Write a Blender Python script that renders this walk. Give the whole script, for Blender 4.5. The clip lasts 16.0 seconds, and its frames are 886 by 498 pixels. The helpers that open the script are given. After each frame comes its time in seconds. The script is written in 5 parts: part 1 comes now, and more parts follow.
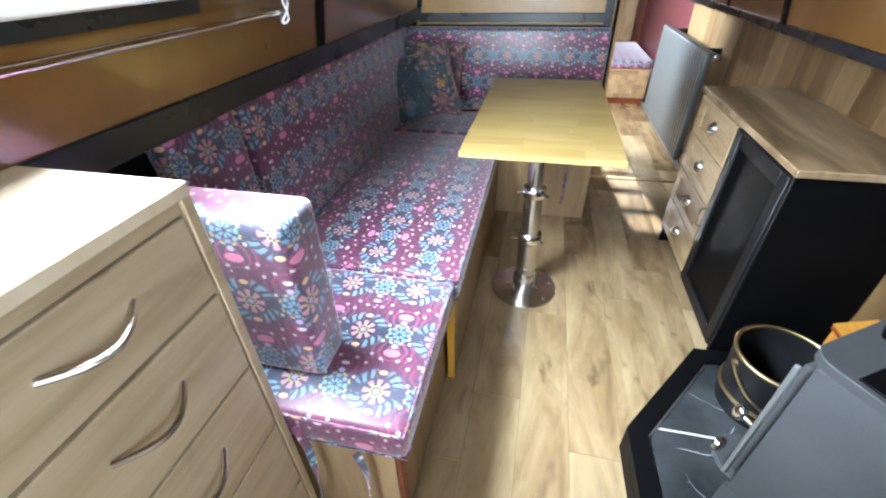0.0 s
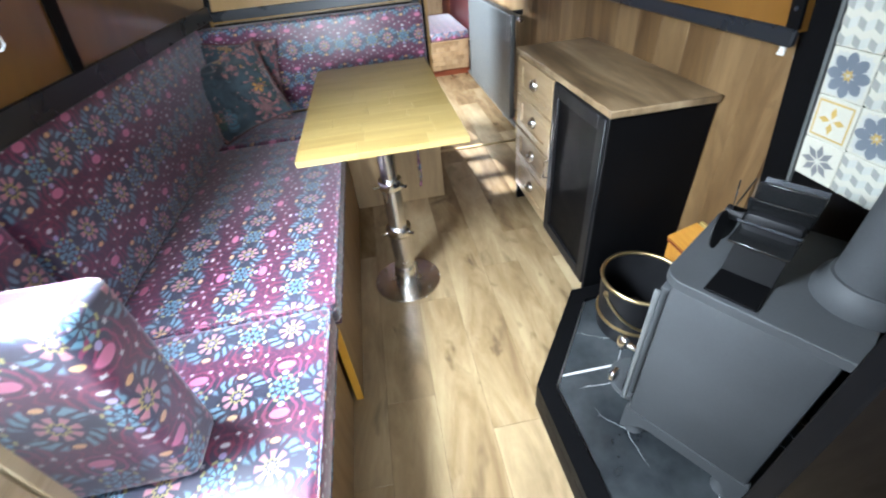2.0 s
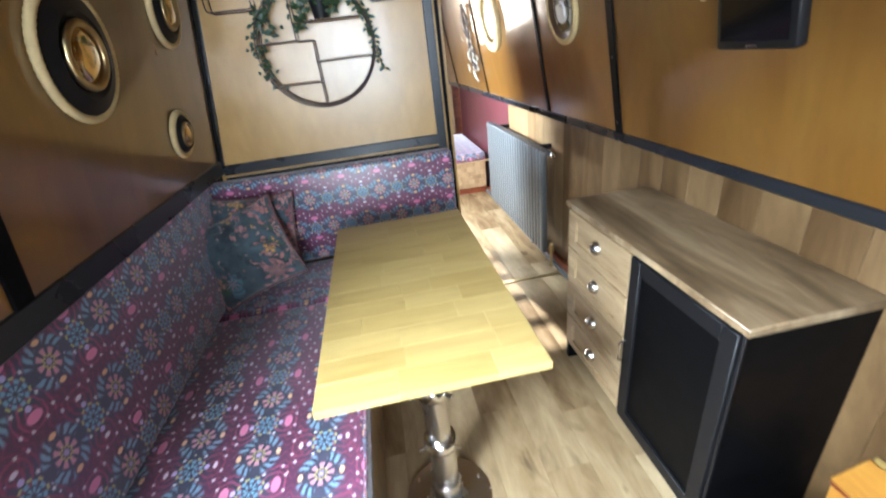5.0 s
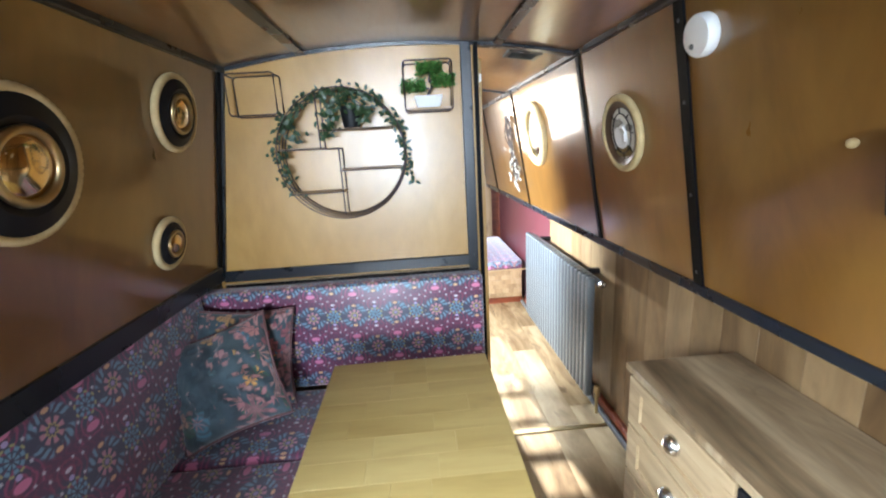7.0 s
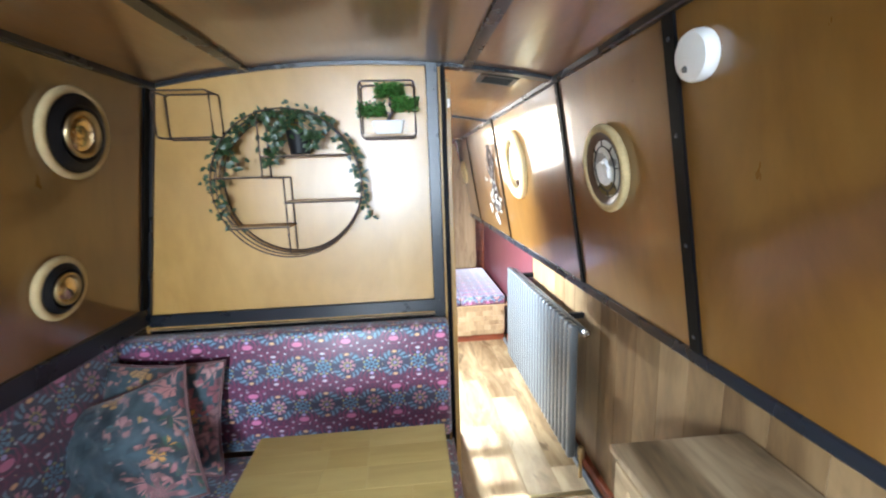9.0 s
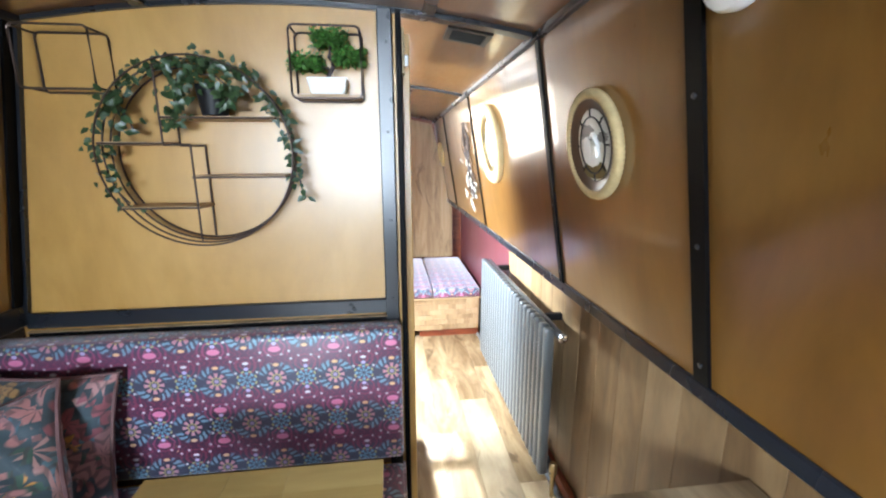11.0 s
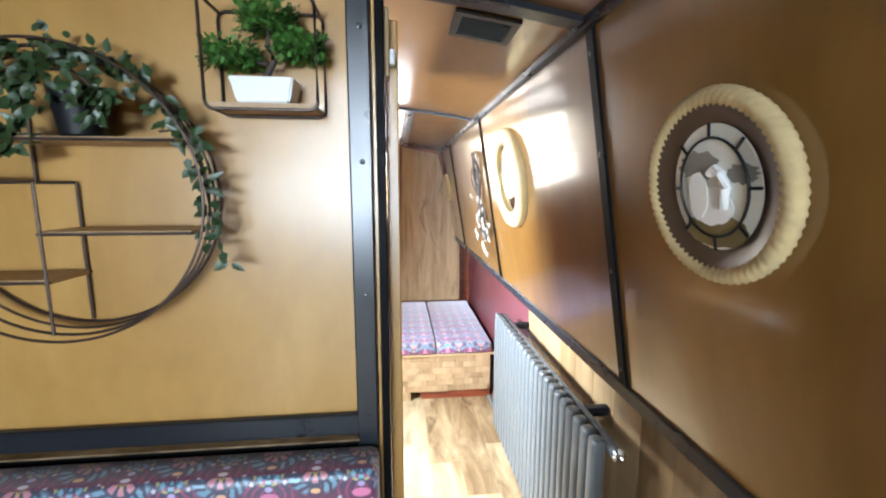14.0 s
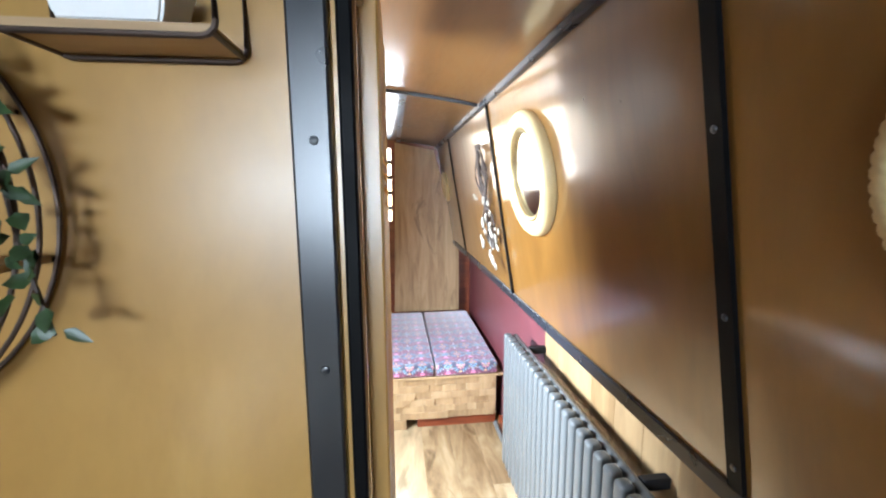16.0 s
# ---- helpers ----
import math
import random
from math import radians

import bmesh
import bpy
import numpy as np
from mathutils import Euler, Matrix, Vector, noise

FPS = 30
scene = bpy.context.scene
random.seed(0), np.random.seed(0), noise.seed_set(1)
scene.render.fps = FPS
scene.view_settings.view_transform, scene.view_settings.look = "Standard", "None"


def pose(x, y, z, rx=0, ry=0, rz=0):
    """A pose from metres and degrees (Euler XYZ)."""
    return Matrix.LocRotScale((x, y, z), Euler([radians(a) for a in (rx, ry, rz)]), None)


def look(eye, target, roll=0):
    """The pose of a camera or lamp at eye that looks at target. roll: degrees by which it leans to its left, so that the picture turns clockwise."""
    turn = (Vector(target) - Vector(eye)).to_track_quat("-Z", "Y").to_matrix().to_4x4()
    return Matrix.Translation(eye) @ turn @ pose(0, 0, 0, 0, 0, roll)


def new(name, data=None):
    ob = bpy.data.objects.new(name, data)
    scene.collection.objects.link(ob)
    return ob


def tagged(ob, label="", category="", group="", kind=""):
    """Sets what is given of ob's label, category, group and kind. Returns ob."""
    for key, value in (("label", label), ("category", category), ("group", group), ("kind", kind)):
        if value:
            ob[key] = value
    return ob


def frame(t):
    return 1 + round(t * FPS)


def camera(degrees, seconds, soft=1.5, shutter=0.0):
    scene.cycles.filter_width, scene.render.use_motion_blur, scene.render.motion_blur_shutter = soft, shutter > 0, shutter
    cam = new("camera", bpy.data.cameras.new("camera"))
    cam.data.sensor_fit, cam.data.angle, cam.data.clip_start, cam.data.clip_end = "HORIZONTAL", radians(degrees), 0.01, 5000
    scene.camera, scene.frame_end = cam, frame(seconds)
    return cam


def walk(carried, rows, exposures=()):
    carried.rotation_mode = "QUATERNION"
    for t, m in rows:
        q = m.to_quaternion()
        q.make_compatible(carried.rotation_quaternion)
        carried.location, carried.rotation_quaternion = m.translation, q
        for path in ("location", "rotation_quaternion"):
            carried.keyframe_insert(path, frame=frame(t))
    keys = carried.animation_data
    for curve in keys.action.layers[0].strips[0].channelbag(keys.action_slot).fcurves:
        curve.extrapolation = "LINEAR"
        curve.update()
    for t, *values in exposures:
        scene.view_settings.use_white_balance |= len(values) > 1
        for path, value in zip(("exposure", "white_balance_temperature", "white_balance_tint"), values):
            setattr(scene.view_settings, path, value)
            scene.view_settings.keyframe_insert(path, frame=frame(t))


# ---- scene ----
cam = camera(93.8, 16.0, 2.1, 0.5)
PATH = [
    (0, (0.551, 1.069, 1.297), (0.167, 2.657, 0.143), -1.6),
    (0.5, (0.577, 1.086, 1.287), (0.285, 2.665, 0.094), -3.0),
    (1, (0.588, 1.103, 1.282), (0.421, 2.687, 0.073), -4.6),
    (1.5, (0.593, 1.124, 1.288), (0.594, 2.706, 0.064), -5.6),
    (2, (0.587, 1.168, 1.284), (0.754, 2.735, 0.053), -6.2),
    (2.5, (0.565, 1.22, 1.287), (0.886, 2.765, 0.059), -6.3),
    (3, (0.554, 1.278, 1.298), (0.971, 2.812, 0.084), -6.6),
    (3.5, (0.524, 1.376, 1.304), (0.985, 2.925, 0.126), -6.7),
    (4, (0.519, 1.468, 1.319), (0.933, 3.086, 0.218), -7.3),
    (4.5, (0.5, 1.574, 1.334), (0.829, 3.275, 0.335), -7.2),
    (5, (0.538, 1.682, 1.425), (0.753, 3.467, 0.547), -7.2),
    (7.5, (0.631, 2.103, 1.499), (0.737, 4.057, 1.089), -3.2),
    (8, (0.624, 2.135, 1.511), (0.73, 4.099, 1.147), -3.1),
    (8.5, (0.665, 2.182, 1.513), (0.783, 4.147, 1.158), -2.7),
    (9, (0.759, 2.269, 1.507), (0.917, 4.23, 1.143), -2.0),
    (9.5, (0.854, 2.353, 1.503), (1.037, 4.307, 1.116), -1.5),
    (10, (0.883, 2.404, 1.487), (1.089, 4.346, 1.054), -1.1),
    (12.5, (0.855, 2.72, 1.47), (1.119, 4.655, 1.039), 0.6),
    (13, (0.865, 2.784, 1.482), (1.123, 4.727, 1.087), 0.8),
    (13.5, (0.908, 2.888, 1.488), (1.126, 4.846, 1.142), 0.5),
    (14, (0.939, 2.987, 1.501), (1.145, 4.954, 1.206), 0.1),
    (14.5, (0.943, 3.005, 1.517), (1.152, 4.973, 1.224), -0.1),
    (15, (0.954, 3.093, 1.513), (1.15, 5.064, 1.24), -0.4),
    (15.5, (0.959, 3.258, 1.503), (1.163, 5.228, 1.22), -0.5),
    (16, (0.955, 3.34, 1.498), (1.184, 5.305, 1.202), -0.3),
]
walk(cam, [(t, look(eye, target, roll)) for t, eye, target, roll in PATH], [(0.0, 2.1, 5700, 10), (3.0, 2.2, 5700, 10), (5.0, 2.4, 5600, 10), (7.5, 2.75, 5500, 10), (9.0, 2.85, 5500, 10), (13.0, 2.75, 5600, 10), (16.0, 2.5, 5500, 10)])

# ---- light ----
world = bpy.data.worlds.new("sky")
scene.world = world
world.use_nodes = True
_wn = world.node_tree.nodes
_sky = _wn.new("ShaderNodeTexSky")
_sky.sky_type, _sky.sun_disc = "NISHITA", False
_sky.sun_elevation, _sky.sun_rotation = radians(26.5), radians(-6)
world.node_tree.links.new(_sky.outputs[0], _wn["Background"].inputs[0])
_wn["Background"].inputs[1].default_value = 0.1


def lamp(name, kind, m, power, colour, size=(1, 1), angle=0.5, spread=180):
    data = bpy.data.lights.new(name, kind)
    data.energy, data.color = power, colour
    if kind == "AREA":
        data.shape, data.size, data.size_y = "RECTANGLE", size[0], size[1]
        data.spread = radians(spread)
    else:
        data.angle = radians(angle)
    ob = new(name, data)
    ob.matrix_world = m
    return ob


SUNWAY = Vector((0.104, -1.0, -0.488))
lamp("sun", "SUN", look((0, 20, 12), Vector((0, 20, 12)) + SUNWAY), 5.0, (1.0, 0.95, 0.86))
# daylight standing in the window openings
lamp("window_light_near", "AREA", look((-0.2, 1.67, 1.47), (0.35, 1.86, 0.72)), 14.5, (0.94, 1.0, 1.0), (0.46, 0.42), 0, 105)
lamp("window_light_galley", "AREA", look((-0.2, -0.35, 1.47), (0.6, 0.4, 1.05)), 11, (0.93, 1.0, 1.0), (1.15, 0.42), 0, 130)
# fill for the chest front, in an opening added out of view
lamp("window_light_galley_right", "AREA", look((1.43, 0.5, 1.47), (0.1, 0.75, 0.85)), 1.6, (0.93, 1.0, 1.0), (0.75, 0.42), 0, 120)
lamp("window_light_far", "AREA", look((-0.2, 4.72, 1.47), (0.8, 4.5, 0.6)), 37, (0.94, 1.0, 1.0), (0.8, 0.42), 0, 140)
lamp("bow_light", "AREA", look((0.52, 7.04, 1.51), (0.52, 3.0, 1.2)), 1.5, (0.94, 1.0, 1.0), (0.85, 0.6), 0, 150)
# unseen fill lamp before the closed stern bulkhead, not in any opening
lamp("stern_light", "AREA", look((0.5, -1.33, 1.4), (0.45, 1.5, 1.35)), 3.2, (0.9, 0.98, 1.0), (0.6, 0.8), 0, 60)


# ---- node sums ----
class Num:
    """A number in a node tree, with arithmetic."""

    def __init__(self, tree, socket):
        self.tree, self.socket = tree, socket

    def op(self, kind, *others):
        node = self.tree.nodes.new("ShaderNodeMath")
        node.operation = kind
        for slot, value in zip(node.inputs, (self, *others)):
            if isinstance(value, Num):
                self.tree.links.new(value.socket, slot)
            else:
                slot.default_value = value
        return Num(self.tree, node.outputs[0])

    def __add__(self, o):
        return self.op("ADD", o)

    def __sub__(self, o):
        return self.op("SUBTRACT", o)

    def __mul__(self, o):
        return self.op("MULTIPLY", o)

    def __truediv__(self, o):
        return self.op("DIVIDE", o)

    def below(self, edge, soft):
        """1 where this is under edge, with a soft step."""
        gap = (self - edge) * (-1.0 / soft)
        node = gap + 0.5
        out = node.op("MULTIPLY", 1.0)
        out.socket.node.use_clamp = True
        return out


class Paint:
    """A node material under construction."""

    def __init__(self, name, rough=0.5, metal=0.0, spec=0.5):
        self.mat = bpy.data.materials.new(name)
        self.mat.use_nodes = True
        self.tree = self.mat.node_tree
        self.bsdf = self.tree.nodes["Principled BSDF"]
        self.bsdf.inputs["Roughness"].default_value = rough
        self.bsdf.inputs["Metallic"].default_value = metal
        self.bsdf.inputs["Specular IOR Level"].default_value = spec

    def node(self, kind, **values):
        n = self.tree.nodes.new(kind)
        for key, value in values.items():
            n.inputs[key].default_value = value
        return n

    def link(self, a, b):
        self.tree.links.new(a, b)

    def uv(self):
        return self.node("ShaderNodeUVMap").outputs[0]

    def obj(self):
        return self.node("ShaderNodeTexCoord").outputs["Object"]

    def scaled(self, vec, s, rnd=0.0):
        m = self.node("ShaderNodeMapping", Scale=s)
        self.link(vec, m.inputs["Vector"])
        if rnd:
            info = self.node("ShaderNodeObjectInfo")
            mul = self.node("ShaderNodeVectorMath")
            mul.operation = "SCALE"
            mul.inputs[0].default_value = (rnd, rnd * 0.7, rnd * 0.4)
            self.link(info.outputs["Random"], mul.inputs["Scale"])
            self.link(mul.outputs[0], m.inputs["Location"])
        return m.outputs[0]

    def noise(self, vec, scale, detail=4.0, rough=0.55, warp=0.0):
        n = self.node("ShaderNodeTexNoise", Scale=scale, Detail=detail, Roughness=rough, Distortion=warp)
        self.link(vec, n.inputs["Vector"])
        return n.outputs["Fac"]

    def ramp(self, fac, *stops):
        n = self.node("ShaderNodeValToRGB")
        el = n.color_ramp.elements
        while len(el) < len(stops):
            el.new(0.5)
        for e, (at, c) in zip(el, stops):
            e.position, e.color = at, (*c, 1) if len(c) == 3 else c
        self.link(fac, n.inputs[0])
        return n.outputs[0]

    def mix(self, fac, a, b, how="MIX"):
        n = self.node("ShaderNodeMix")
        n.data_type, n.blend_type = "RGBA", how
        for value, slot in ((fac, n.inputs[0]), (a, n.inputs[6]), (b, n.inputs[7])):
            value = value.socket if isinstance(value, Num) else value
            if isinstance(value, bpy.types.NodeSocket):
                self.link(value, slot)
            else:
                slot.default_value = (*value, 1) if isinstance(value, tuple) else value
        return n.outputs[2]

    def colour(self, out):
        self.link(out, self.bsdf.inputs["Base Color"])
        return self

    def rough(self, fac, low, high):
        n = self.node("ShaderNodeMapRange")
        n.inputs["To Min"].default_value, n.inputs["To Max"].default_value = low, high
        self.link(fac, n.inputs["Value"])
        self.link(n.outputs[0], self.bsdf.inputs["Roughness"])
        return self

    def bump(self, fac, strength=0.2, distance=0.002):
        n = self.node("ShaderNodeBump", Strength=strength, Distance=distance)
        self.link(fac, n.inputs["Height"])
        self.link(n.outputs[0], self.bsdf.inputs["Normal"])
        return self

    def num(self, socket):
        return Num(self.tree, socket)


def plain(name, c, rough=0.5, metal=0.0, vary=0.12, scale=9.0, spec=0.5, relief=0.08):
    """A painted, moulded or metal surface with faint wear at two scales."""
    p = Paint(name, rough, metal, spec)
    o = p.obj()
    big, fine = p.noise(o, scale), p.noise(o, scale * 22, 2.0)
    dark = tuple(v * (1 - vary) for v in c)
    light = tuple(min(1, v * (1 + vary)) for v in c)
    p.colour(p.mix(0.25, p.ramp(big, (0.3, dark), (0.7, light)), p.ramp(fine, (0.3, dark), (0.7, light))))
    p.rough(big, max(0.02, rough * 0.8), min(1, rough * 1.2)).bump(fine, relief, 0.001)
    return p.mat


def wood(name, dark, mid, light, grain="v", rough=0.45, stretch=9.0, base=3.0, knots=0.0, rnd=7.0, tone=0.0, coat=0.0, contrast=0.24, polish=0.24):
    """Wood or wood-print boards, the grain along u or v of the metre-sized UV map."""
    p = Paint(name, rough)
    s = (base, base * stretch, 1) if grain == "u" else (base * stretch, base, 1)
    vec = p.scaled(p.uv(), s, rnd)
    broad = p.noise(vec, 1.0, 5.0, 0.6, 0.6)
    fine = p.noise(vec, 7.0, 3.0, 0.6)
    col = p.ramp(broad, (0.5 - contrast, dark), (0.5, mid), (0.5 + contrast, light))
    col = p.mix(0.35, col, p.ramp(fine, (0.3, dark), (0.7, light)), "SOFT_LIGHT")
    if knots:
        spots = p.noise(p.scaled(p.uv(), (4.2, 2.1, 1) if grain == "v" else (2.1, 4.2, 1), rnd * 1.7), 1.6, 3.0, 0.65, 0.8)
        col = p.mix(p.ramp(spots, (0.6, (0, 0, 0)), (0.72, (knots, knots, knots))), col, tuple(v * 0.45 for v in dark))
    if tone:
        info = p.node("ShaderNodeObjectInfo")
        col = p.mix(tone, col, p.ramp(info.outputs["Random"], (0.0, dark), (0.5, mid), (1.0, light)))
    p.colour(col).rough(fine, rough * 0.8, rough * 1.25).bump(fine, 0.12, 0.001)
    if coat:
        p.bsdf.inputs["Coat Weight"].default_value = coat
        p.bsdf.inputs["Coat Roughness"].default_value = polish
        p.bsdf.inputs["Coat IOR"].default_value = 1.6
        wave = p.node("ShaderNodeBump", Strength=0.35, Distance=0.006)
        p.link(p.noise(p.scaled(p.uv(), (6, 2.2, 1), rnd), 1.0, 2.0), wave.inputs["Height"])
        p.link(wave.outputs[0], p.bsdf.inputs["Coat Normal"])
    return p.mat


def floral(name):
    """Folk-flower print on charcoal: pink medallions with blue scrolls, blue flowers, crimson scrollwork, small white blooms."""
    p = Paint(name, 0.36, 0.0, 0.65)
    uv = p.node("ShaderNodeSeparateXYZ")
    p.link(p.uv(), uv.inputs[0])
    u, v = p.num(uv.outputs[0]), p.num(uv.outputs[1])
    W, H = 0.205, 0.178
    row = (v / H + 0.5).op("FLOOR")
    odd = row.op("PINGPONG", 1.0)
    x = u / W + odd * 0.5
    a = ((x + 0.5).op("FRACT") - 0.5) * W
    b = (x.op("FRACT") - 0.5) * W
    q = v - row * H
    aq = q.op("ABSOLUTE")

    def inverse(n):
        return n.op("SUBTRACT", 1.0).op("ABSOLUTE")

    def polar(i, k):
        return (i * i + k * k).op("SQRT"), k.op("ARCTAN2", i)

    def spot(i, k, w, h, soft=0.35):
        return ((i / w) * (i / w) + (k / h) * (k / h)).below(1.0, soft)

    r, th = polar(a, q)
    r2, th2 = polar(b, q)
    lq = aq - 0.064
    rl, tl = polar(b.op("ABSOLUTE"), lq)
    uvs = p.uv()
    cloud = p.num(p.noise(uvs, 45.0, 2.0)) - 0.5
    wine = (aq + cloud * 0.05).below(0.05, 0.03)
    col = p.mix(wine, (0.105, 0.032, 0.075), (0.05, 0.053, 0.092))
    crimson = p.mix(odd, (0.23, 0.045, 0.095), (0.3, 0.06, 0.14))
    curl = (rl * 330.0 + tl * 2.0 + cloud * 6.0).op("SINE").below(-0.55, 0.45) * rl.below(0.056, 0.008)
    col = p.mix(curl, col, crimson)
    wisp = ((a.op("ABSOLUTE") * 260.0) + (aq * 190.0).op("SINE") * 2.2 + cloud * 8.0).op("SINE").below(-0.8, 0.4) * inverse(aq.below(0.05, 0.006))
    col = p.mix(wisp * 0.7, col, (0.24, 0.04, 0.09))
    diag = (th * 4.0).op("COSINE").below(0.35, 0.5)
    sweep = (th * 2.0).op("SINE").op("ABSOLUTE")
    lines = (th * 16.0 + r * 150.0 + sweep * 2.0 + cloud * 5.0).op("SINE").below(0.1, 0.8)
    ring = r.below(0.063, 0.008) * inverse(r.below(0.04, 0.005))
    col = p.mix(ring * diag * lines, col, (0.19, 0.34, 0.46))
    spokes = (th * 8.0).op("COSINE").below(-0.25, 0.4)
    petal = r.below(0.033, 0.004) * inverse(r.below(0.0165, 0.002)) * inverse(spokes)
    col = p.mix(petal, col, (0.56, 0.25, 0.3))
    col = p.mix((r - (th * 8.0).op("COSINE") * 0.0028 - 0.0145).op("ABSOLUTE").below(0.0024, 0.002), col, (0.5, 0.42, 0.16))
    col = p.mix(r.below(0.0075, 0.003), col, (0.38, 0.3, 0.5))
    spokes = (th2 * 8.0).op("COSINE").below(-0.2, 0.4)
    leaf = r2.below(0.03, 0.004) * inverse(r2.below(0.006, 0.002)) * inverse(spokes)
    col = p.mix(leaf, col, (0.19, 0.37, 0.5))
    col = p.mix((r2 - 0.019).op("ABSOLUTE").below(0.002, 0.002) * inverse(spokes), col, (0.03, 0.08, 0.15))
    col = p.mix((r2 - 0.033).op("ABSOLUTE").below(0.003, 0.002) * spokes, col, (0.44, 0.42, 0.17))
    col = p.mix(spot(a, aq - 0.053, 0.011, 0.0065), col, (0.78, 0.48, 0.24))
    bloom = p.mix(odd, (0.7, 0.68, 0.72), (0.7, 0.22, 0.38))
    size = odd * 0.75 + 0.7
    col = p.mix(spot(b / size, lq / size, 0.015, 0.008), col, bloom)
    col = p.mix(spot(b, aq - 0.042, 0.008, 0.007), col, (0.5, 0.42, 0.68))
    for ox, oy in ((0.036, 0.028), (0.049, 0.074), (0.022, 0.086)):
        dx, dq = b.op("ABSOLUTE") - ox, aq - oy
        star, ts = polar(dx, dq)
        col = p.mix((star / ((ts * 5.0).op("COSINE") * 0.25 + 0.75)).below(0.0058, 0.002), col, (0.6, 0.6, 0.64))
    vor = p.node("ShaderNodeTexVoronoi", Scale=48.0)
    p.link(uvs, vor.inputs["Vector"])
    split = p.node("ShaderNodeSeparateColor")
    p.link(vor.outputs["Color"], split.inputs[0])
    dots = p.num(vor.outputs["Distance"]).below(0.14, 0.08) * p.num(split.outputs[0]).below(0.16, 0.02)
    kind = p.ramp(split.outputs[1], (0.0, (0.6, 0.55, 0.62)), (0.3, (0.45, 0.36, 0.62)), (0.6, (0.2, 0.4, 0.6)), (0.86, (0.75, 0.52, 0.25)))
    col = p.mix(dots * inverse(r.below(0.036, 0.004)), col, kind)
    weave = p.noise(uvs, 700.0, 1.0)
    folds = p.noise(uvs, 9.0, 2.0)
    p.colour(col).bump(p.mix(0.85, weave, folds), 0.25, 0.004)
    p.bsdf.inputs["Sheen Weight"].default_value = 0.8
    p.bsdf.inputs["Sheen Roughness"].default_value = 0.45
    p.bsdf.inputs["Sheen Tint"].default_value = (0.9, 0.86, 0.95, 1)
    return p.mat


def pillow_print(name):
    """Dark teal velvet with large pink blooms, blue leaves and orange flowers."""
    p = Paint(name, 0.7)
    o = p.uv()
    warp = p.noise(o, 9.0, 3.0)
    col = p.ramp(warp, (0.3, (0.02, 0.03, 0.04)), (0.5, (0.045, 0.07, 0.085)), (0.72, (0.065, 0.105, 0.125)))
    lump = p.num(p.noise(o, 30.0, 3.0)) - 0.5
    for at, scale, edge, lobes, share, stops in (
        ((0.3, 0.7, 0), 8.5, 0.46, 1.0, 0.7, ((0.0, (0.06, 0.15, 0.2)), (0.4, (0.13, 0.24, 0.3)), (0.7, (0.05, 0.1, 0.075)))),
        ((0.04, 0.11, 0), 5.6, 0.52, 4.0, 0.85, ((0.0, (0.5, 0.24, 0.22)), (0.35, (0.42, 0.18, 0.18)), (0.6, (0.24, 0.06, 0.085)), (0.8, (0.46, 0.27, 0.25)))),
        ((0.5, 0.2, 0), 10.0, 0.4, 2.5, 0.6, ((0.0, (0.56, 0.27, 0.06)), (0.5, (0.5, 0.3, 0.12)), (0.8, (0.42, 0.2, 0.18)))),
    ):
        shifted = p.node("ShaderNodeMapping", Location=at)
        p.link(o, shifted.inputs["Vector"])
        vor = p.node("ShaderNodeTexVoronoi", Scale=scale, Randomness=0.8)
        p.link(shifted.outputs[0], vor.inputs["Vector"])
        split = p.node("ShaderNodeSeparateColor")
        p.link(vor.outputs["Color"], split.inputs[0])
        off = p.node("ShaderNodeVectorMath")
        off.operation = "SUBTRACT"
        p.link(shifted.outputs[0], off.inputs[0])
        p.link(vor.outputs["Position"], off.inputs[1])
        axes = p.node("ShaderNodeSeparateXYZ")
        p.link(off.outputs[0], axes.inputs[0])
        turn = p.num(axes.outputs[1]).op("ARCTAN2", p.num(axes.outputs[0])) + p.num(split.outputs[2]) * 6.0
        lobe = (turn * lobes).op("SINE").op("ABSOLUTE")
        d = p.num(vor.outputs["Distance"]) + lump * 0.06
        rings = (d * 34.0 + lobe * 4.0).op("SINE").below(-0.35, 0.6)
        tint = p.mix(rings * 0.6, p.ramp(split.outputs[0], *stops), (0.06, 0.045, 0.05))
        col = p.mix((d / (lobe * 0.45 + 0.55)).below(edge, 0.05) * p.num(split.outputs[1]).below(share, 0.02), col, tint)
    folds = p.noise(p.scaled(p.uv(), (14, 4, 1)), 1.0, 2.0)
    p.colour(col).bump(folds, 0.5, 0.02)
    p.bsdf.inputs["Sheen Weight"].default_value = 0.35
    return p.mat


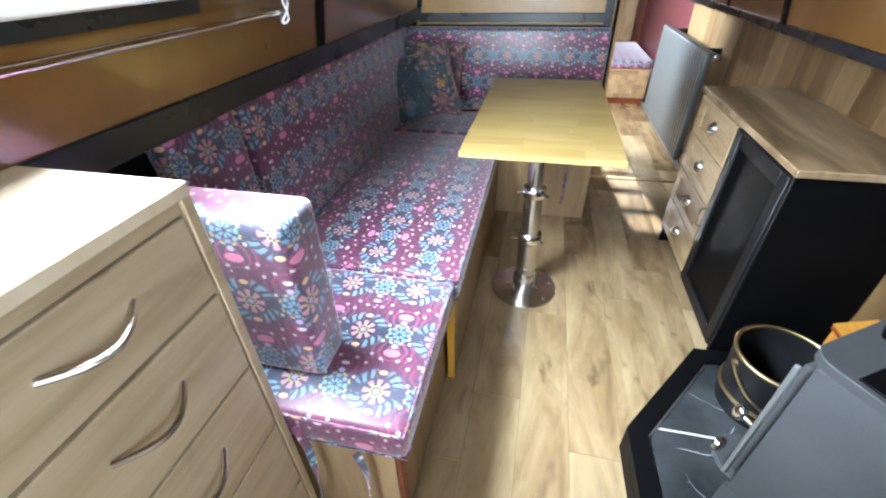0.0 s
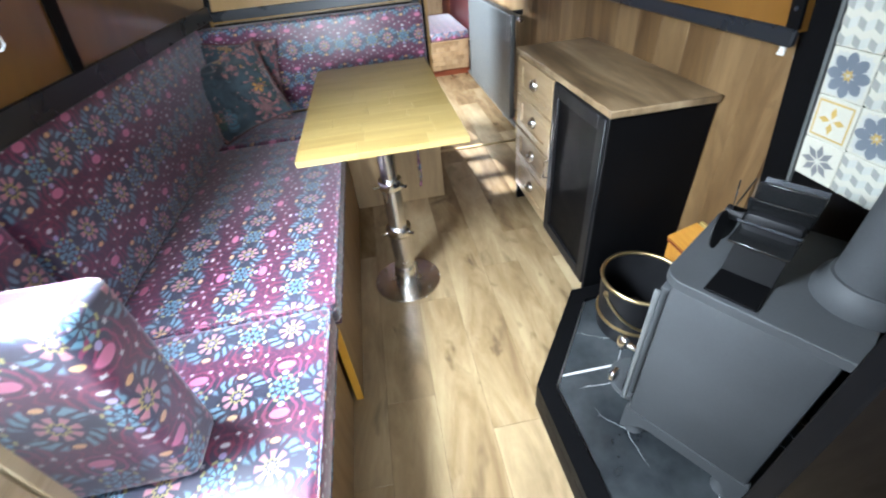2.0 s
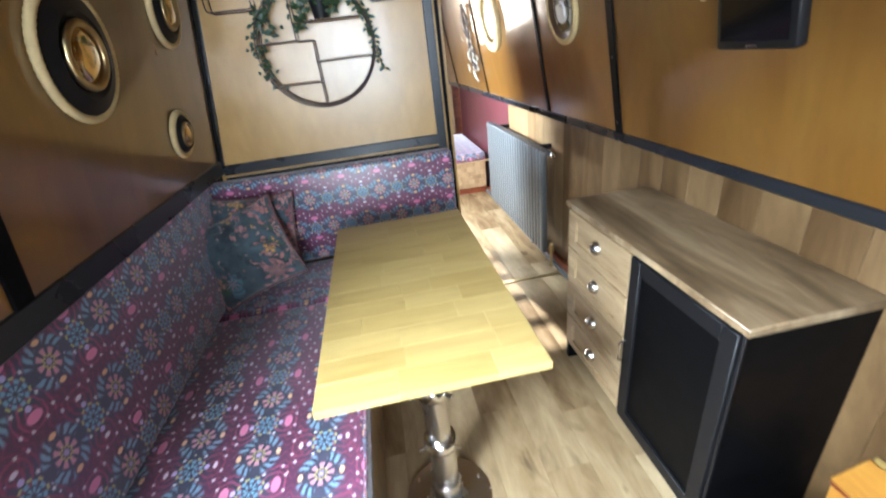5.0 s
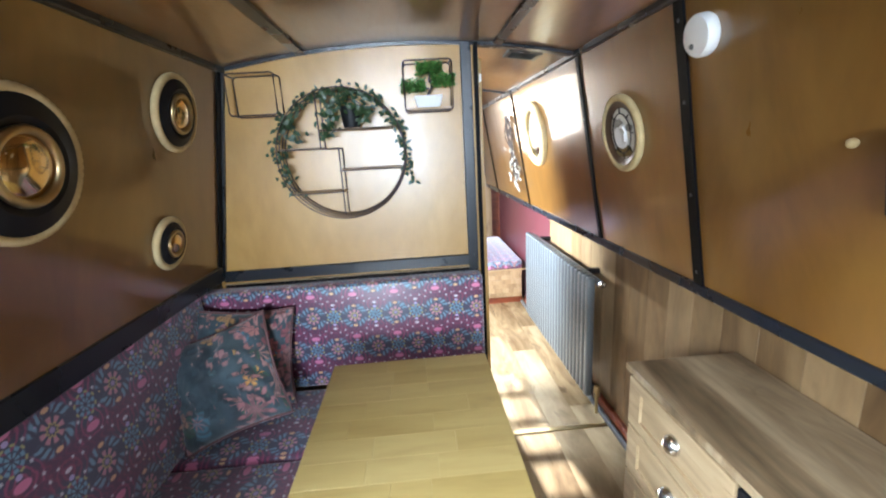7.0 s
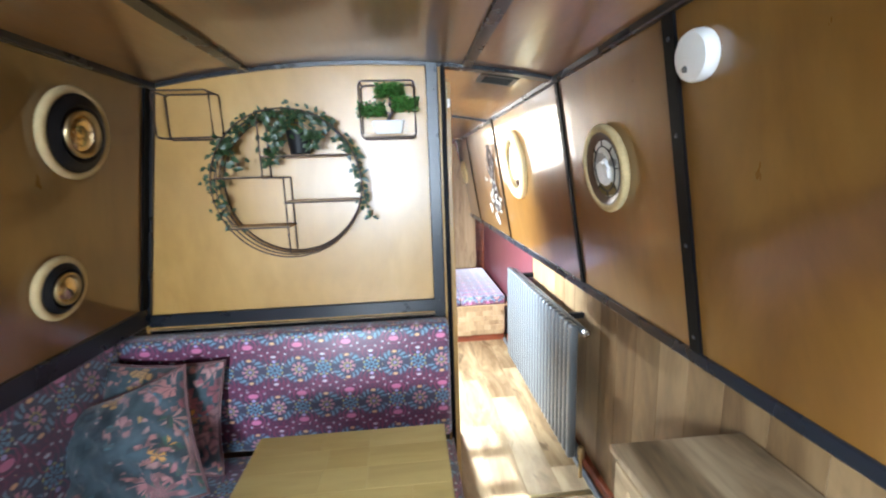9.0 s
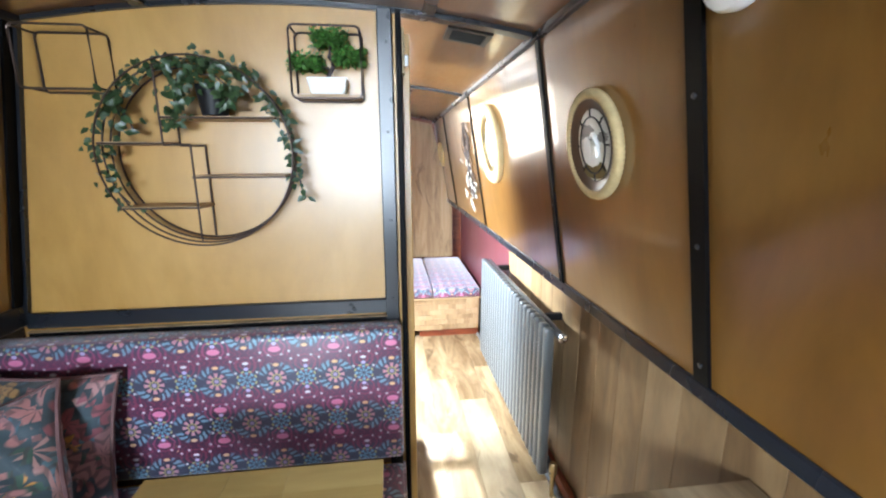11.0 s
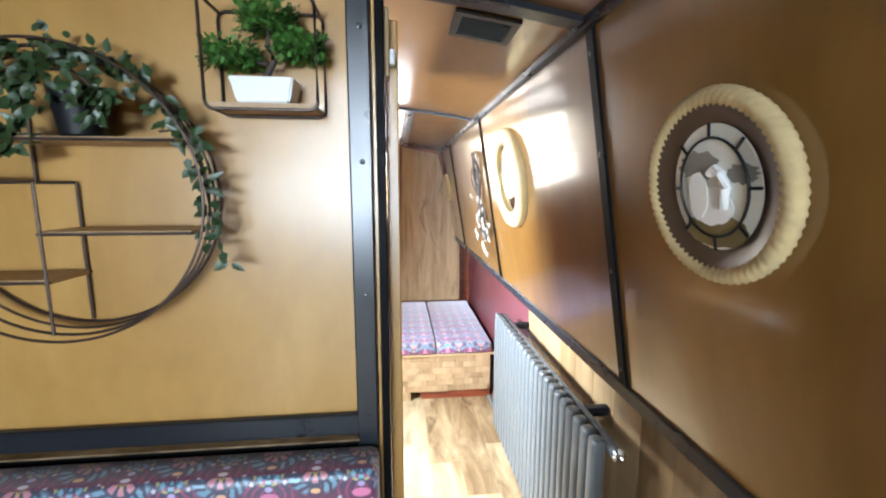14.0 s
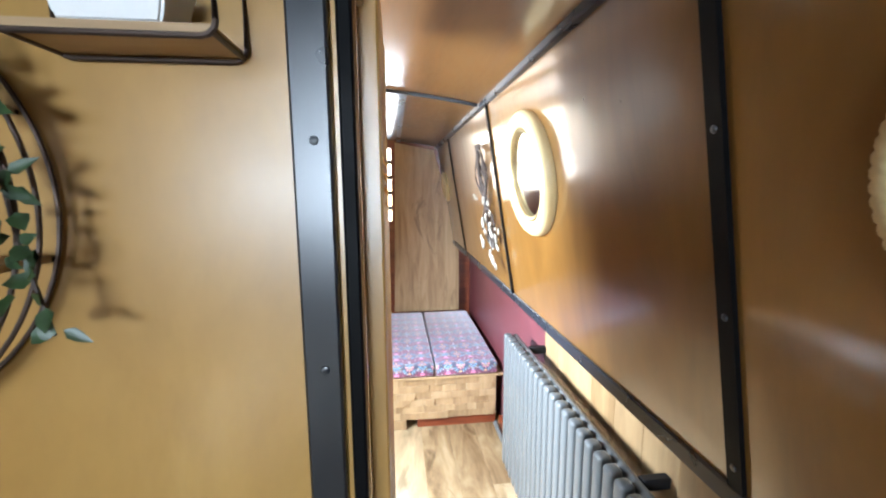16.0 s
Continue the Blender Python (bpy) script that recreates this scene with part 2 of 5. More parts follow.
def marble(name):
    p = Paint(name, 0.16)
    o = p.obj()
    warp = p.node("ShaderNodeVectorMath")
    warp.operation = "ADD"
    n = p.node("ShaderNodeTexNoise", Scale=3.2, Detail=3.0)
    p.link(o, n.inputs["Vector"])
    half = p.node("ShaderNodeVectorMath")
    half.operation = "SCALE"
    half.inputs["Scale"].default_value = 0.3
    p.link(n.outputs["Color"], half.inputs[0])
    p.link(o, warp.inputs[0])
    p.link(half.outputs[0], warp.inputs[1])
    vor = p.node("ShaderNodeTexVoronoi", Scale=5.0)
    vor.feature = "DISTANCE_TO_EDGE"
    p.link(warp.outputs[0], vor.inputs["Vector"])
    gate = p.noise(o, 6.0, 2.0)
    vein = p.num(vor.outputs["Distance"]).below(0.003, 0.006) * p.num(gate).below(0.54, 0.12)
    smoke = p.noise(o, 4.0, 5.0)
    col = p.ramp(smoke, (0.35, (0.012, 0.014, 0.016)), (0.7, (0.05, 0.056, 0.06)))
    return p.colour(p.mix(vein, col, (0.72, 0.74, 0.75))).mat


def mirror(name, tint):
    p = Paint(name, 0.03, 1.0)
    n = p.noise(p.obj(), 6.0, 2.0)
    return p.colour(p.ramp(n, (0.3, tint), (0.7, tuple(min(1, v * 1.08) for v in tint)))).rough(n, 0.06, 0.14).mat


FABRIC = floral("floral_cotton")
PILLOW = pillow_print("floral_velvet")
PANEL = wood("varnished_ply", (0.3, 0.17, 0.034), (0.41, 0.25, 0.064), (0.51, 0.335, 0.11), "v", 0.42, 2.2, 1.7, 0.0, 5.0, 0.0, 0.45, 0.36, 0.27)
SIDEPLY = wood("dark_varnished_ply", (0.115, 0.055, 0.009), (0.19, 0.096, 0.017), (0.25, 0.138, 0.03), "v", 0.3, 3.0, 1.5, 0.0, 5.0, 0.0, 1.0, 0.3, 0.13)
CEILPLY = wood("varnished_ceiling_ply", (0.17, 0.085, 0.02), (0.25, 0.13, 0.035), (0.31, 0.175, 0.055), "v", 0.32, 5.0, 1.7, 0.0, 5.0, 0.0, 1.0, 0.3, 0.15)
BLACK = plain("black_paint", (0.0028, 0.0028, 0.0032), 0.5, 0, 0.1, 14, 0.07)
DARKTRIM = plain("dark_trim_paint", (0.012, 0.014, 0.018), 0.28, 0, 0.1, 5, 0.5, 0.02)
PLANK = wood("oak_vinyl_plank", (0.12, 0.072, 0.032), (0.31, 0.225, 0.125), (0.5, 0.4, 0.25), "v", 0.24, 4.0, 2.0, 0.9, 9.0, 0.4, 0.0, 0.2)
CLAD = wood("barn_oak_cladding", (0.075, 0.04, 0.014), (0.185, 0.116, 0.052), (0.32, 0.22, 0.112), "v", 0.42, 5.0, 1.7, 0.6, 9.0, 0.4, 0.0, 0.2)
BENCHWOOD = wood("oak_bench_board", (0.2, 0.13, 0.065), (0.36, 0.25, 0.135), (0.47, 0.345, 0.2), "v", 0.45, 9.0, 2.5, 0.6, 9.0, 0.45)
TABLEWOOD = wood("oak_table_top", (0.32, 0.225, 0.075), (0.43, 0.325, 0.125), (0.51, 0.405, 0.18), "u", 0.3, 8.0, 1.8, 0.35, 6.0, 0.3)
CABTOP = wood("rustic_oak_top", (0.08, 0.054, 0.028), (0.25, 0.18, 0.105), (0.47, 0.37, 0.24), "v", 0.34, 6.0, 1.3, 0.4, 5.0, 0.0, 0.0, 0.2)
DRAWERWOOD = wood("washed_oak_drawer", (0.25, 0.18, 0.1), (0.38, 0.285, 0.17), (0.48, 0.38, 0.245), "u", 0.42, 8.0, 2.5, 0.3, 5.0)
CHEST = wood("pale_oak_laminate", (0.36, 0.285, 0.18), (0.47, 0.385, 0.26), (0.55, 0.46, 0.33), "u", 0.35, 8.0, 2.0, 0.25, 5.0)
# chest oak made paler: the window light on its top is in the colour
CHESTTOP_LIT = wood("pale_oak_lit_top", (0.6, 0.5, 0.36), (0.68, 0.58, 0.43), (0.73, 0.64, 0.5), "v", 0.25, 8.0, 2.0, 0.1, 5.0)
BOXWOOD = wood("orange_box_wood", (0.3, 0.14, 0.02), (0.42, 0.22, 0.04), (0.5, 0.29, 0.06), "v", 0.4, 8.0, 2.0, 0.3, 5.0)
YELLOWPLY = wood("yellow_ply", (0.5, 0.27, 0.03), (0.6, 0.35, 0.05), (0.66, 0.42, 0.08), "v", 0.4, 8.0, 2.0, 0.2, 5.0)
FARPLANK = wood("tall_oak_board", (0.25, 0.165, 0.085), (0.39, 0.275, 0.155), (0.48, 0.36, 0.22), "v", 0.42, 9.0, 2.0, 0.6, 5.0)
REDWOOD = wood("mahogany_strip", (0.13, 0.03, 0.012), (0.2, 0.055, 0.02), (0.26, 0.08, 0.03), "u", 0.35, 9.0, 2.5)
SHELFWOOD = wood("shelf_board", (0.3, 0.2, 0.1), (0.42, 0.3, 0.17), (0.5, 0.37, 0.22), "u", 0.5, 9.0, 3.0)
MAROON = plain("maroon_paint", (0.13, 0.035, 0.04), 0.4, 0, 0.15, 6)
STEEL = plain("brushed_steel", (0.62, 0.6, 0.57), 0.26, 1.0, 0.08, 12, 0.5, 0.04)
CHROME = plain("chrome", (0.8, 0.8, 0.8), 0.1, 1.0, 0.04, 12, 0.5, 0.02)
BRASS = plain("brass", (0.5, 0.39, 0.2), 0.36, 1.0, 0.1, 16)
ROPE = plain("cream_rope", (0.52, 0.4, 0.2), 0.8, 0, 0.14, 40, 0.3, 0.4)
CREAM = plain("cream_moulding", (0.55, 0.43, 0.22), 0.4, 0, 0.08, 20)
STOVE = plain("stove_grey_paint", (0.042, 0.045, 0.048), 0.6, 0.0, 0.16, 8, 0.3, 0.25)
IRON = plain("matt_black_metal", (0.007, 0.007, 0.008), 0.5, 0.0, 0.15, 20, 0.25)
WIRE = plain("dark_bronze_wire", (0.065, 0.044, 0.034), 0.45, 0.6, 0.2, 30)
RADGREY = plain("grey_enamel", (0.1, 0.105, 0.105), 0.3, 0.1, 0.06, 10, 0.5, 0.03)
WHITE = plain("white_plastic", (0.78, 0.78, 0.76), 0.4, 0, 0.04, 8)
GLASSBLACK = plain("black_glass", (0.004, 0.004, 0.005), 0.09, 0, 0.2, 6, 0.35)
FANSTEEL = plain("black_anodised_metal", (0.06, 0.062, 0.064), 0.22, 0.85, 0.15, 14)
MARBLE = marble("black_marble")
GROUT = plain("pale_grout", (0.5, 0.5, 0.48), 0.8, 0, 0.1, 30)
SUBFLOOR = plain("floor_joint", (0.09, 0.06, 0.035), 0.8, 0, 0.2, 20)
MIRROR = mirror("mirror_glass", (0.82, 0.84, 0.86))
BRASSMIRROR = mirror("brass_mirror", (0.75, 0.6, 0.36))
LEAF = plain("ivy_leaf", (0.027, 0.052, 0.016), 0.42, 0, 0.6, 45)
MOSS = plain("bonsai_leaf", (0.075, 0.2, 0.03), 0.55, 0, 0.45, 40)
TWIG = plain("dark_twig", (0.05, 0.035, 0.028), 0.7, 0, 0.3, 30)
COAL = plain("coal", (0.04, 0.028, 0.022), 0.8, 0, 0.5, 30)
FEATHER = plain("white_shell", (0.28, 0.26, 0.22), 0.6, 0, 0.1, 30)


# ---- mesh helpers ----
def box(x0, x1, y0, y1, z0, z1, bevel=0.0, seg=1):
    bm = bmesh.new()
    bmesh.ops.create_cube(bm, size=1.0, matrix=Matrix.Translation(((x0 + x1) / 2, (y0 + y1) / 2, (z0 + z1) / 2)) @ Matrix.Diagonal((x1 - x0, y1 - y0, z1 - z0, 1)))
    if bevel:
        bmesh.ops.bevel(bm, geom=bm.edges[:], offset=bevel, segments=seg, affect="EDGES", profile=0.5)
    return bm


def join(*bms):
    out = bms[0]
    for other in bms[1:]:
        tmp = bpy.data.meshes.new("tmp")
        other.to_mesh(tmp)
        other.free()
        out.from_mesh(tmp)
        bpy.data.meshes.remove(tmp)
    return out


def moved(bm, m):
    bmesh.ops.transform(bm, matrix=m, verts=bm.verts[:])
    return bm


def rod(a, b, r, r2=None, n=14, bevel=0.0):
    """A round bar from a to b."""
    a, b = Vector(a), Vector(b)
    bm = bmesh.new()
    bmesh.ops.create_cone(bm, cap_ends=True, segments=n, radius1=r, radius2=r if r2 is None else r2, depth=(b - a).length)
    if bevel:
        bmesh.ops.bevel(bm, geom=[e for e in bm.edges if any(len(f.verts) > 4 for f in e.link_faces)], offset=bevel, segments=2, affect="EDGES", profile=0.5)
    return moved(bm, Matrix.Translation((a + b) / 2) @ (b - a).to_track_quat("Z", "Y").to_matrix().to_4x4())


def lathe(profile, n=28, m=Matrix()):
    """A turned shape from (radius, height) pairs."""
    bm = bmesh.new()
    rings = []
    for r, z in profile:
        rings.append([bm.verts.new((r * math.cos(2 * math.pi * k / n), r * math.sin(2 * math.pi * k / n), z)) for k in range(n)])
    for lo, hi in zip(rings, rings[1:]):
        for k in range(n):
            bm.faces.new((lo[k], lo[(k + 1) % n], hi[(k + 1) % n], hi[k]))
    bm.faces.new(list(reversed(rings[0])))
    bm.faces.new(rings[-1])
    bmesh.ops.recalc_face_normals(bm, faces=bm.faces[:])
    return moved(bm, m)


def ring(R, r, n=56, k=10, m=Matrix(), twist=0, deep=0.0):
    """A torus in the xy plane; twist turns it into laid rope."""
    bm = bmesh.new()
    loops = []
    for i in range(n):
        t = 2 * math.pi * i / n
        loop = []
        for j in range(k):
            s = 2 * math.pi * j / k
            rr = r * (1 + deep * math.cos(3 * s + twist * t))
            loop.append(bm.verts.new(((R + rr * math.cos(s)) * math.cos(t), (R + rr * math.cos(s)) * math.sin(t), rr * math.sin(s))))
        loops.append(loop)
    for i in range(n):
        for j in range(k):
            bm.faces.new((loops[i][j], loops[(i + 1) % n][j], loops[(i + 1) % n][(j + 1) % k], loops[i][(j + 1) % k]))
    return moved(bm, m)


def tube(points, r, n=8):
    """A bent bar through points."""
    bm = bmesh.new()
    pts = [Vector(p) for p in points]
    loops = []
    for i, p in enumerate(pts):
        way = (pts[min(i + 1, len(pts) - 1)] - pts[max(i - 1, 0)]).normalized()
        q = way.to_track_quat("Z", "Y")
        loops.append([bm.verts.new(p + q @ Vector((r * math.cos(2 * math.pi * k / n), r * math.sin(2 * math.pi * k / n), 0))) for k in range(n)])
    for a, b in zip(loops, loops[1:]):
        for k in range(n):
            bm.faces.new((a[k], a[(k + 1) % n], b[(k + 1) % n], b[k]))
    bm.faces.new(list(reversed(loops[0])))
    bm.faces.new(loops[-1])
    return bm


def prism(outline, z0, z1, bevel=0.0):
    """An upright block over a flat outline."""
    bm = bmesh.new()
    low = [bm.verts.new((x, y, z0)) for x, y in outline]
    high = [bm.verts.new((x, y, z1)) for x, y in outline]
    n = len(outline)
    bm.faces.new(list(reversed(low)))
    bm.faces.new(high)
    for k in range(n):
        bm.faces.new((low[k], low[(k + 1) % n], high[(k + 1) % n], high[k]))
    bmesh.ops.recalc_face_normals(bm, faces=bm.faces[:])
    if bevel:
        bmesh.ops.bevel(bm, geom=bm.edges[:], offset=bevel, segments=1, affect="EDGES")
    return bm


def mesh_of(name, bm, material, smooth=None, turned=False, shift=(0.0, 0.0)):
    zoom = shift[2:] or (1.0, 1.0)
    layer = bm.loops.layers.uv.get("UVMap") or bm.loops.layers.uv.new("UVMap")
    for f in bm.faces:
        n = f.normal
        ax = max(range(3), key=lambda i: abs(n[i]))
        for l in f.loops:
            c = l.vert.co
            u, v = (c.y, c.z) if ax == 0 else (c.x, c.z) if ax == 1 else (c.y, c.x) if turned else (c.x, c.y)
            l[layer].uv = ((u - shift[0]) * zoom[0], (v - shift[1]) * zoom[1])
    me = bpy.data.meshes.new(name)
    bm.to_mesh(me)
    bm.free()
    me.materials.append(material)
    if smooth:
        me.shade_smooth()
        me.set_sharp_from_angle(angle=radians(smooth))
    return me


def thing(name, at, label, category, group="", kind=""):
    ob = new(name)
    ob.location = at
    ob.empty_display_size = 0.1
    return tagged(ob, label, category, group, kind)


def part(name, bm, material, parent, label="", smooth=40, kind="", turned=False, shift=(0.0, 0.0)):
    bm.normal_update()
    ob = new(name, mesh_of(name, bm, material, smooth, turned, shift))
    ob.parent = parent
    if parent.data is None:
        ob.matrix_parent_inverse = Matrix.Translation(parent.location).inverted()
    return tagged(ob, label, "", "", kind)


def structure(name, bm, material, label="", smooth=None):
    bm.normal_update()
    return tagged(new(name, mesh_of(name, bm, material, smooth)), label, "", "", "structure")


def piece(name, me, parent, m):
    """One of many alike pieces on a shared mesh."""
    ob = new(name, me)
    ob.parent = parent
    ob.matrix_parent_inverse = Matrix.Translation(parent.location).inverted()
    ob.matrix_basis = m
    return ob


# ---- the hull ----
XL, XR, MID = -0.36, 1.615, 0.615
GUN, TOPZ = 1.045, 1.835
Y0, Y1, YP = -1.4, 6.95, 3.843


def side_x(side, z):
    """The inner face of the leaning cabin side at a height."""
    half = 0.84 - (z - GUN) * 0.13 / (TOPZ - GUN)
    return MID + side * half


def roof_z(x):
    return TOPZ + 0.068 * (1 - ((x - MID) / 0.71) ** 2)


def leaning(side, y0, y1, z0, z1, t0=0.0, t1=0.03):
    """A slab on the leaning side wall, from t0 inside its face to t1 outside."""
    bm = bmesh.new()
    vs = []
    for y in (y0, y1):
        for z in (z0, z1):
            for t in (t0, t1):
                vs.append(bm.verts.new((side_x(side, z) + side * t, y, z)))
    for f in ((0, 1, 3, 2), (4, 6, 7, 5), (0, 4, 5, 1), (2, 3, 7, 6), (0, 2, 6, 4), (1, 5, 7, 3)):
        bm.faces.new([vs[k] for k in f])
    bmesh.ops.recalc_face_normals(bm, faces=bm.faces[:])
    return bm


def wall_pose(side, y, z):
    """Pose of something hung on the leaning side: local z points into the room, local y up."""
    lean = math.degrees(math.atan2(0.13, TOPZ - GUN))
    m = Matrix.Translation((side_x(side, z), y, z)) @ Matrix.Rotation(radians(-lean * side), 4, "Y")
    return m @ Matrix(((0, 0, -side, 0), (side, 0, 0, 0), (0, 1, 0, 0), (0, 0, 0, 1)))


floor = structure("floor", box(XL - 0.05, XR + 0.05, Y0, Y1 + 0.05, -0.06, -0.004), SUBFLOOR, "oak-effect vinyl plank floor, worn and sunlit in spots")
wall_right_low = structure("wall_right_low", box(XR + 0.012, XR + 0.06, Y0, 5.06, 0, GUN - 0.01), SUBFLOOR, "lower side wall clad in rustic oak boards")
structure("wall_right_bow", box(XR, XR + 0.06, 5.06, Y1, 0, GUN - 0.01), MAROON, "maroon-painted lower side wall")
# black here stands in for the shade between gunwale trim and back cushions
structure("wall_left_low", box(XL - 0.05, XL, Y0, Y1, 0, GUN - 0.01), BLACK, "lower side wall behind the bench, blackened for the shade there")
structure("wall_stern", box(XL - 0.05, XR + 0.05, Y0 - 0.04, Y0, 0, 1.99), PANEL, "varnished plywood stern bulkhead")

wall_right = tagged(new("wall_right"), "leaning cabin side of glossy orange plywood panels between black battens", "wall", "", "structure")
wall_left = tagged(new("wall_left"), "leaning cabin side of dark glossy plywood panels between black battens", "wall", "", "structure")
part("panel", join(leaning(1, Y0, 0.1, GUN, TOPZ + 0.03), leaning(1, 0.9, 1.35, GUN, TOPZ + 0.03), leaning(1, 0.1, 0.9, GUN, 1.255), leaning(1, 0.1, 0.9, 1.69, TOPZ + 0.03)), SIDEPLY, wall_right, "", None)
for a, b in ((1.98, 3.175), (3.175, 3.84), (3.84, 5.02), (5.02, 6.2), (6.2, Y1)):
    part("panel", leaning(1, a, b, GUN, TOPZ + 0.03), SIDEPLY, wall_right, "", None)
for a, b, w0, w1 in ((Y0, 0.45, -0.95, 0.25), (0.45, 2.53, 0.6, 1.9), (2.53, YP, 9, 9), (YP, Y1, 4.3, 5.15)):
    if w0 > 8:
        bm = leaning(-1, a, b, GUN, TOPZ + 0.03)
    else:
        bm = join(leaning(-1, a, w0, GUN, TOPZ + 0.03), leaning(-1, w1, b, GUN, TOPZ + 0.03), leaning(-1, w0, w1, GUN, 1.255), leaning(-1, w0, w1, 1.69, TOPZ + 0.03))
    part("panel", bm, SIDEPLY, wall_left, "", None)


def battens(side, parent, rows):
    for y, w in rows:
        part("batten", leaning(side, y - w / 2, y + w / 2, GUN + 0.006, TOPZ + 0.0, -0.008, 0.0), BLACK, parent, "", None)


battens(1, wall_right, ((1.99, 0.03), (3.172, 0.038), (3.84, 0.028), (5.02, 0.022), (6.2, 0.022)))
battens(-1, wall_left, ((2.53, 0.05), (3.81, 0.03), (4.2, 0.03)))
# gunwale ledge with its black edge board, and the black cornice
for side, name in ((1, "right"), (-1, "left")):
    xe = side_x(side, GUN)
    structure("ledge_" + name, box(min(xe, xe + side * 0.2), max(xe, xe + side * 0.2), 1.998 if side > 0 else Y0, Y1, GUN - 0.012, GUN - 0.002), BLACK, "black gunwale ledge")
    structure("trim_gunwale_" + name, box(min(xe - side * 0.008, xe + side * 0.008), max(xe - side * 0.008, xe + side * 0.008), 1.98 if side > 0 else Y0, Y1, GUN - (0.03 if side > 0 else 0.06), GUN + 0.006, 0.004), DARKTRIM, "black-painted gunwale trim")
    xt = side_x(side, TOPZ)
    structure("trim_cornice_" + name, box(min(xt - side * 0.015, xt + side * 0.01), max(xt - side * 0.015, xt + side * 0.01), Y0, Y1, TOPZ - 0.018, TOPZ + 0.008, 0.004), DARKTRIM, "black-painted cornice strip")


def arch(x0, x1, y0, y1, drop0, drop1, n=18):
    """A slab that follows the roof's curve."""
    bm = bmesh.new()
    cols = []
    for k in range(n + 1):
        x = x0 + (x1 - x0) * k / n
        cols.append([bm.verts.new((x, y, roof_z(x) + d)) for y in (y0, y1) for d in (drop0, drop1)])
    for a, b in zip(cols, cols[1:]):
        for i, j in ((0, 1), (1, 3), (3, 2), (2, 0)):
            bm.faces.new((a[i], a[j], b[j], b[i]))
    bm.faces.new((cols[0][0], cols[0][2], cols[0][3], cols[0][1]))
    bm.faces.new((cols[-1][0], cols[-1][1], cols[-1][3], cols[-1][2]))
    bmesh.ops.recalc_face_normals(bm, faces=bm.faces[:])
    return bm


structure("ceiling", arch(MID - 0.76, MID + 0.76, Y0, Y1 + 0.05, 0.0, 0.04), CEILPLY, "arched ceiling of glossy varnished plywood", 30)
for k, (x, w, a, b) in enumerate(((0.22, 0.034, Y0, YP), (0.992, 0.034, Y0, YP), (1.0, 0.03, 5.12, Y1))):
    structure(f"trim_roof_{k + 1}", arch(x - w / 2, x + w / 2, a, b, -0.012, 0.0, 2), DARKTRIM, "black ceiling batten running lengthwise")
for k, (y, w) in enumerate(((YP + 0.01, 0.045), (5.1, 0.018), (0.6, 0.04), (-0.6, 0.04))):
    structure(f"trim_roof_{k + 4}", arch(MID - 0.69, MID + 0.69, y - w / 2, y + w / 2, -0.014, -0.001), DARKTRIM, "black ceiling batten across the roof")

# ---- bow end with the slotted door ----
SLOTS = (1.775, 1.645, 1.515, 1.385, 1.255)
structure("wall_bow", join(box(XL - 0.05, 0.1, Y1, Y1 + 0.04, 0, 1.99), box(0.615, 0.745, Y1, Y1 + 0.04, 0, 1.99), box(0.935, XR + 0.05, Y1, Y1 + 0.04, 0, 1.99), *[box(a, b, Y1, Y1 + 0.04, c, d) for a, b in ((0.1, 0.615), (0.745, 0.935)) for c, d in ((0, 1.2), (1.828, 1.99))]), REDWOOD, "dark mahogany bow bulkhead")
for a, b in ((0.745, 0.935), (0.1, 0.615)):
    bow_door = thing("door_bow", ((a + b) / 2, Y1, 0), "black bow door with a slatted window letting sun through", "door", "", "structure")
    for lo, hi in zip((1.2, *[z + 0.047 for z in reversed(SLOTS)]), (*[z - 0.047 for z in reversed(SLOTS)], 1.828)):
        part("slat", box(a, b, Y1 + 0.012, Y1 + 0.024, lo, hi, 0.002), DARKTRIM, bow_door)
tall = thing("tall_board", (1.2, 6.86, 0.42), "tall oak-effect board standing behind the bow seat", "board")
bm = bmesh.new()
vs = [bm.verts.new((x, y, z)) for y in (6.85, 6.872) for x, z in ((0.94, 0.425), (1.5, 0.425), (1.5, 1.0), (1.29, 1.8), (0.97, 1.86))]
bm.faces.new(vs[4::-1])
bm.faces.new(vs[5:])
for k in range(5):
    bm.faces.new((vs[k], vs[(k + 1) % 5], vs[(k + 1) % 5 + 5], vs[k + 5]))
bmesh.ops.recalc_face_normals(bm, faces=bm.faces[:])
part("board", bm, FARPLANK, tall, "", None)

# ---- cross partition ----
structure("partition", box(side_x(-1, GUN) - 0.02, 0.885, YP, YP + 0.06, 0.45, roof_z(0.9) - 0.002), PANEL, "glossy honey-coloured plywood partition")
structure("partition_base", box(XL, 0.885, YP + 0.002, YP + 0.058, 0, 0.45), BENCHWOOD, "oak-effect lower partition")
structure("trim_partition_post", box(0.843, 0.887, YP - 0.016, YP - 0.001, 0.0, roof_z(0.87) - 0.004, 0.003), DARKTRIM, "black upright partition trim")
structure("trim_partition_rail", box(side_x(-1, GUN), 0.847, YP - 0.016, YP - 0.001, 0.972, 1.02, 0.003), DARKTRIM, "black partition rail above the seat back")
structure("trim_partition_bead", box(side_x(-1, GUN), 0.847, YP - 0.02, YP - 0.001, 0.96, 0.964, 0.001), CABTOP, "thin wooden bead under the partition rail")
# added dark strip: the shade between bead and cushion top, as a solid
structure("trim_partition_foot", box(side_x(-1, GUN), 0.847, YP - 0.012, YP - 0.001, 0.9, 0.9595), BLACK, "black strip standing in for the shade above the seat back")
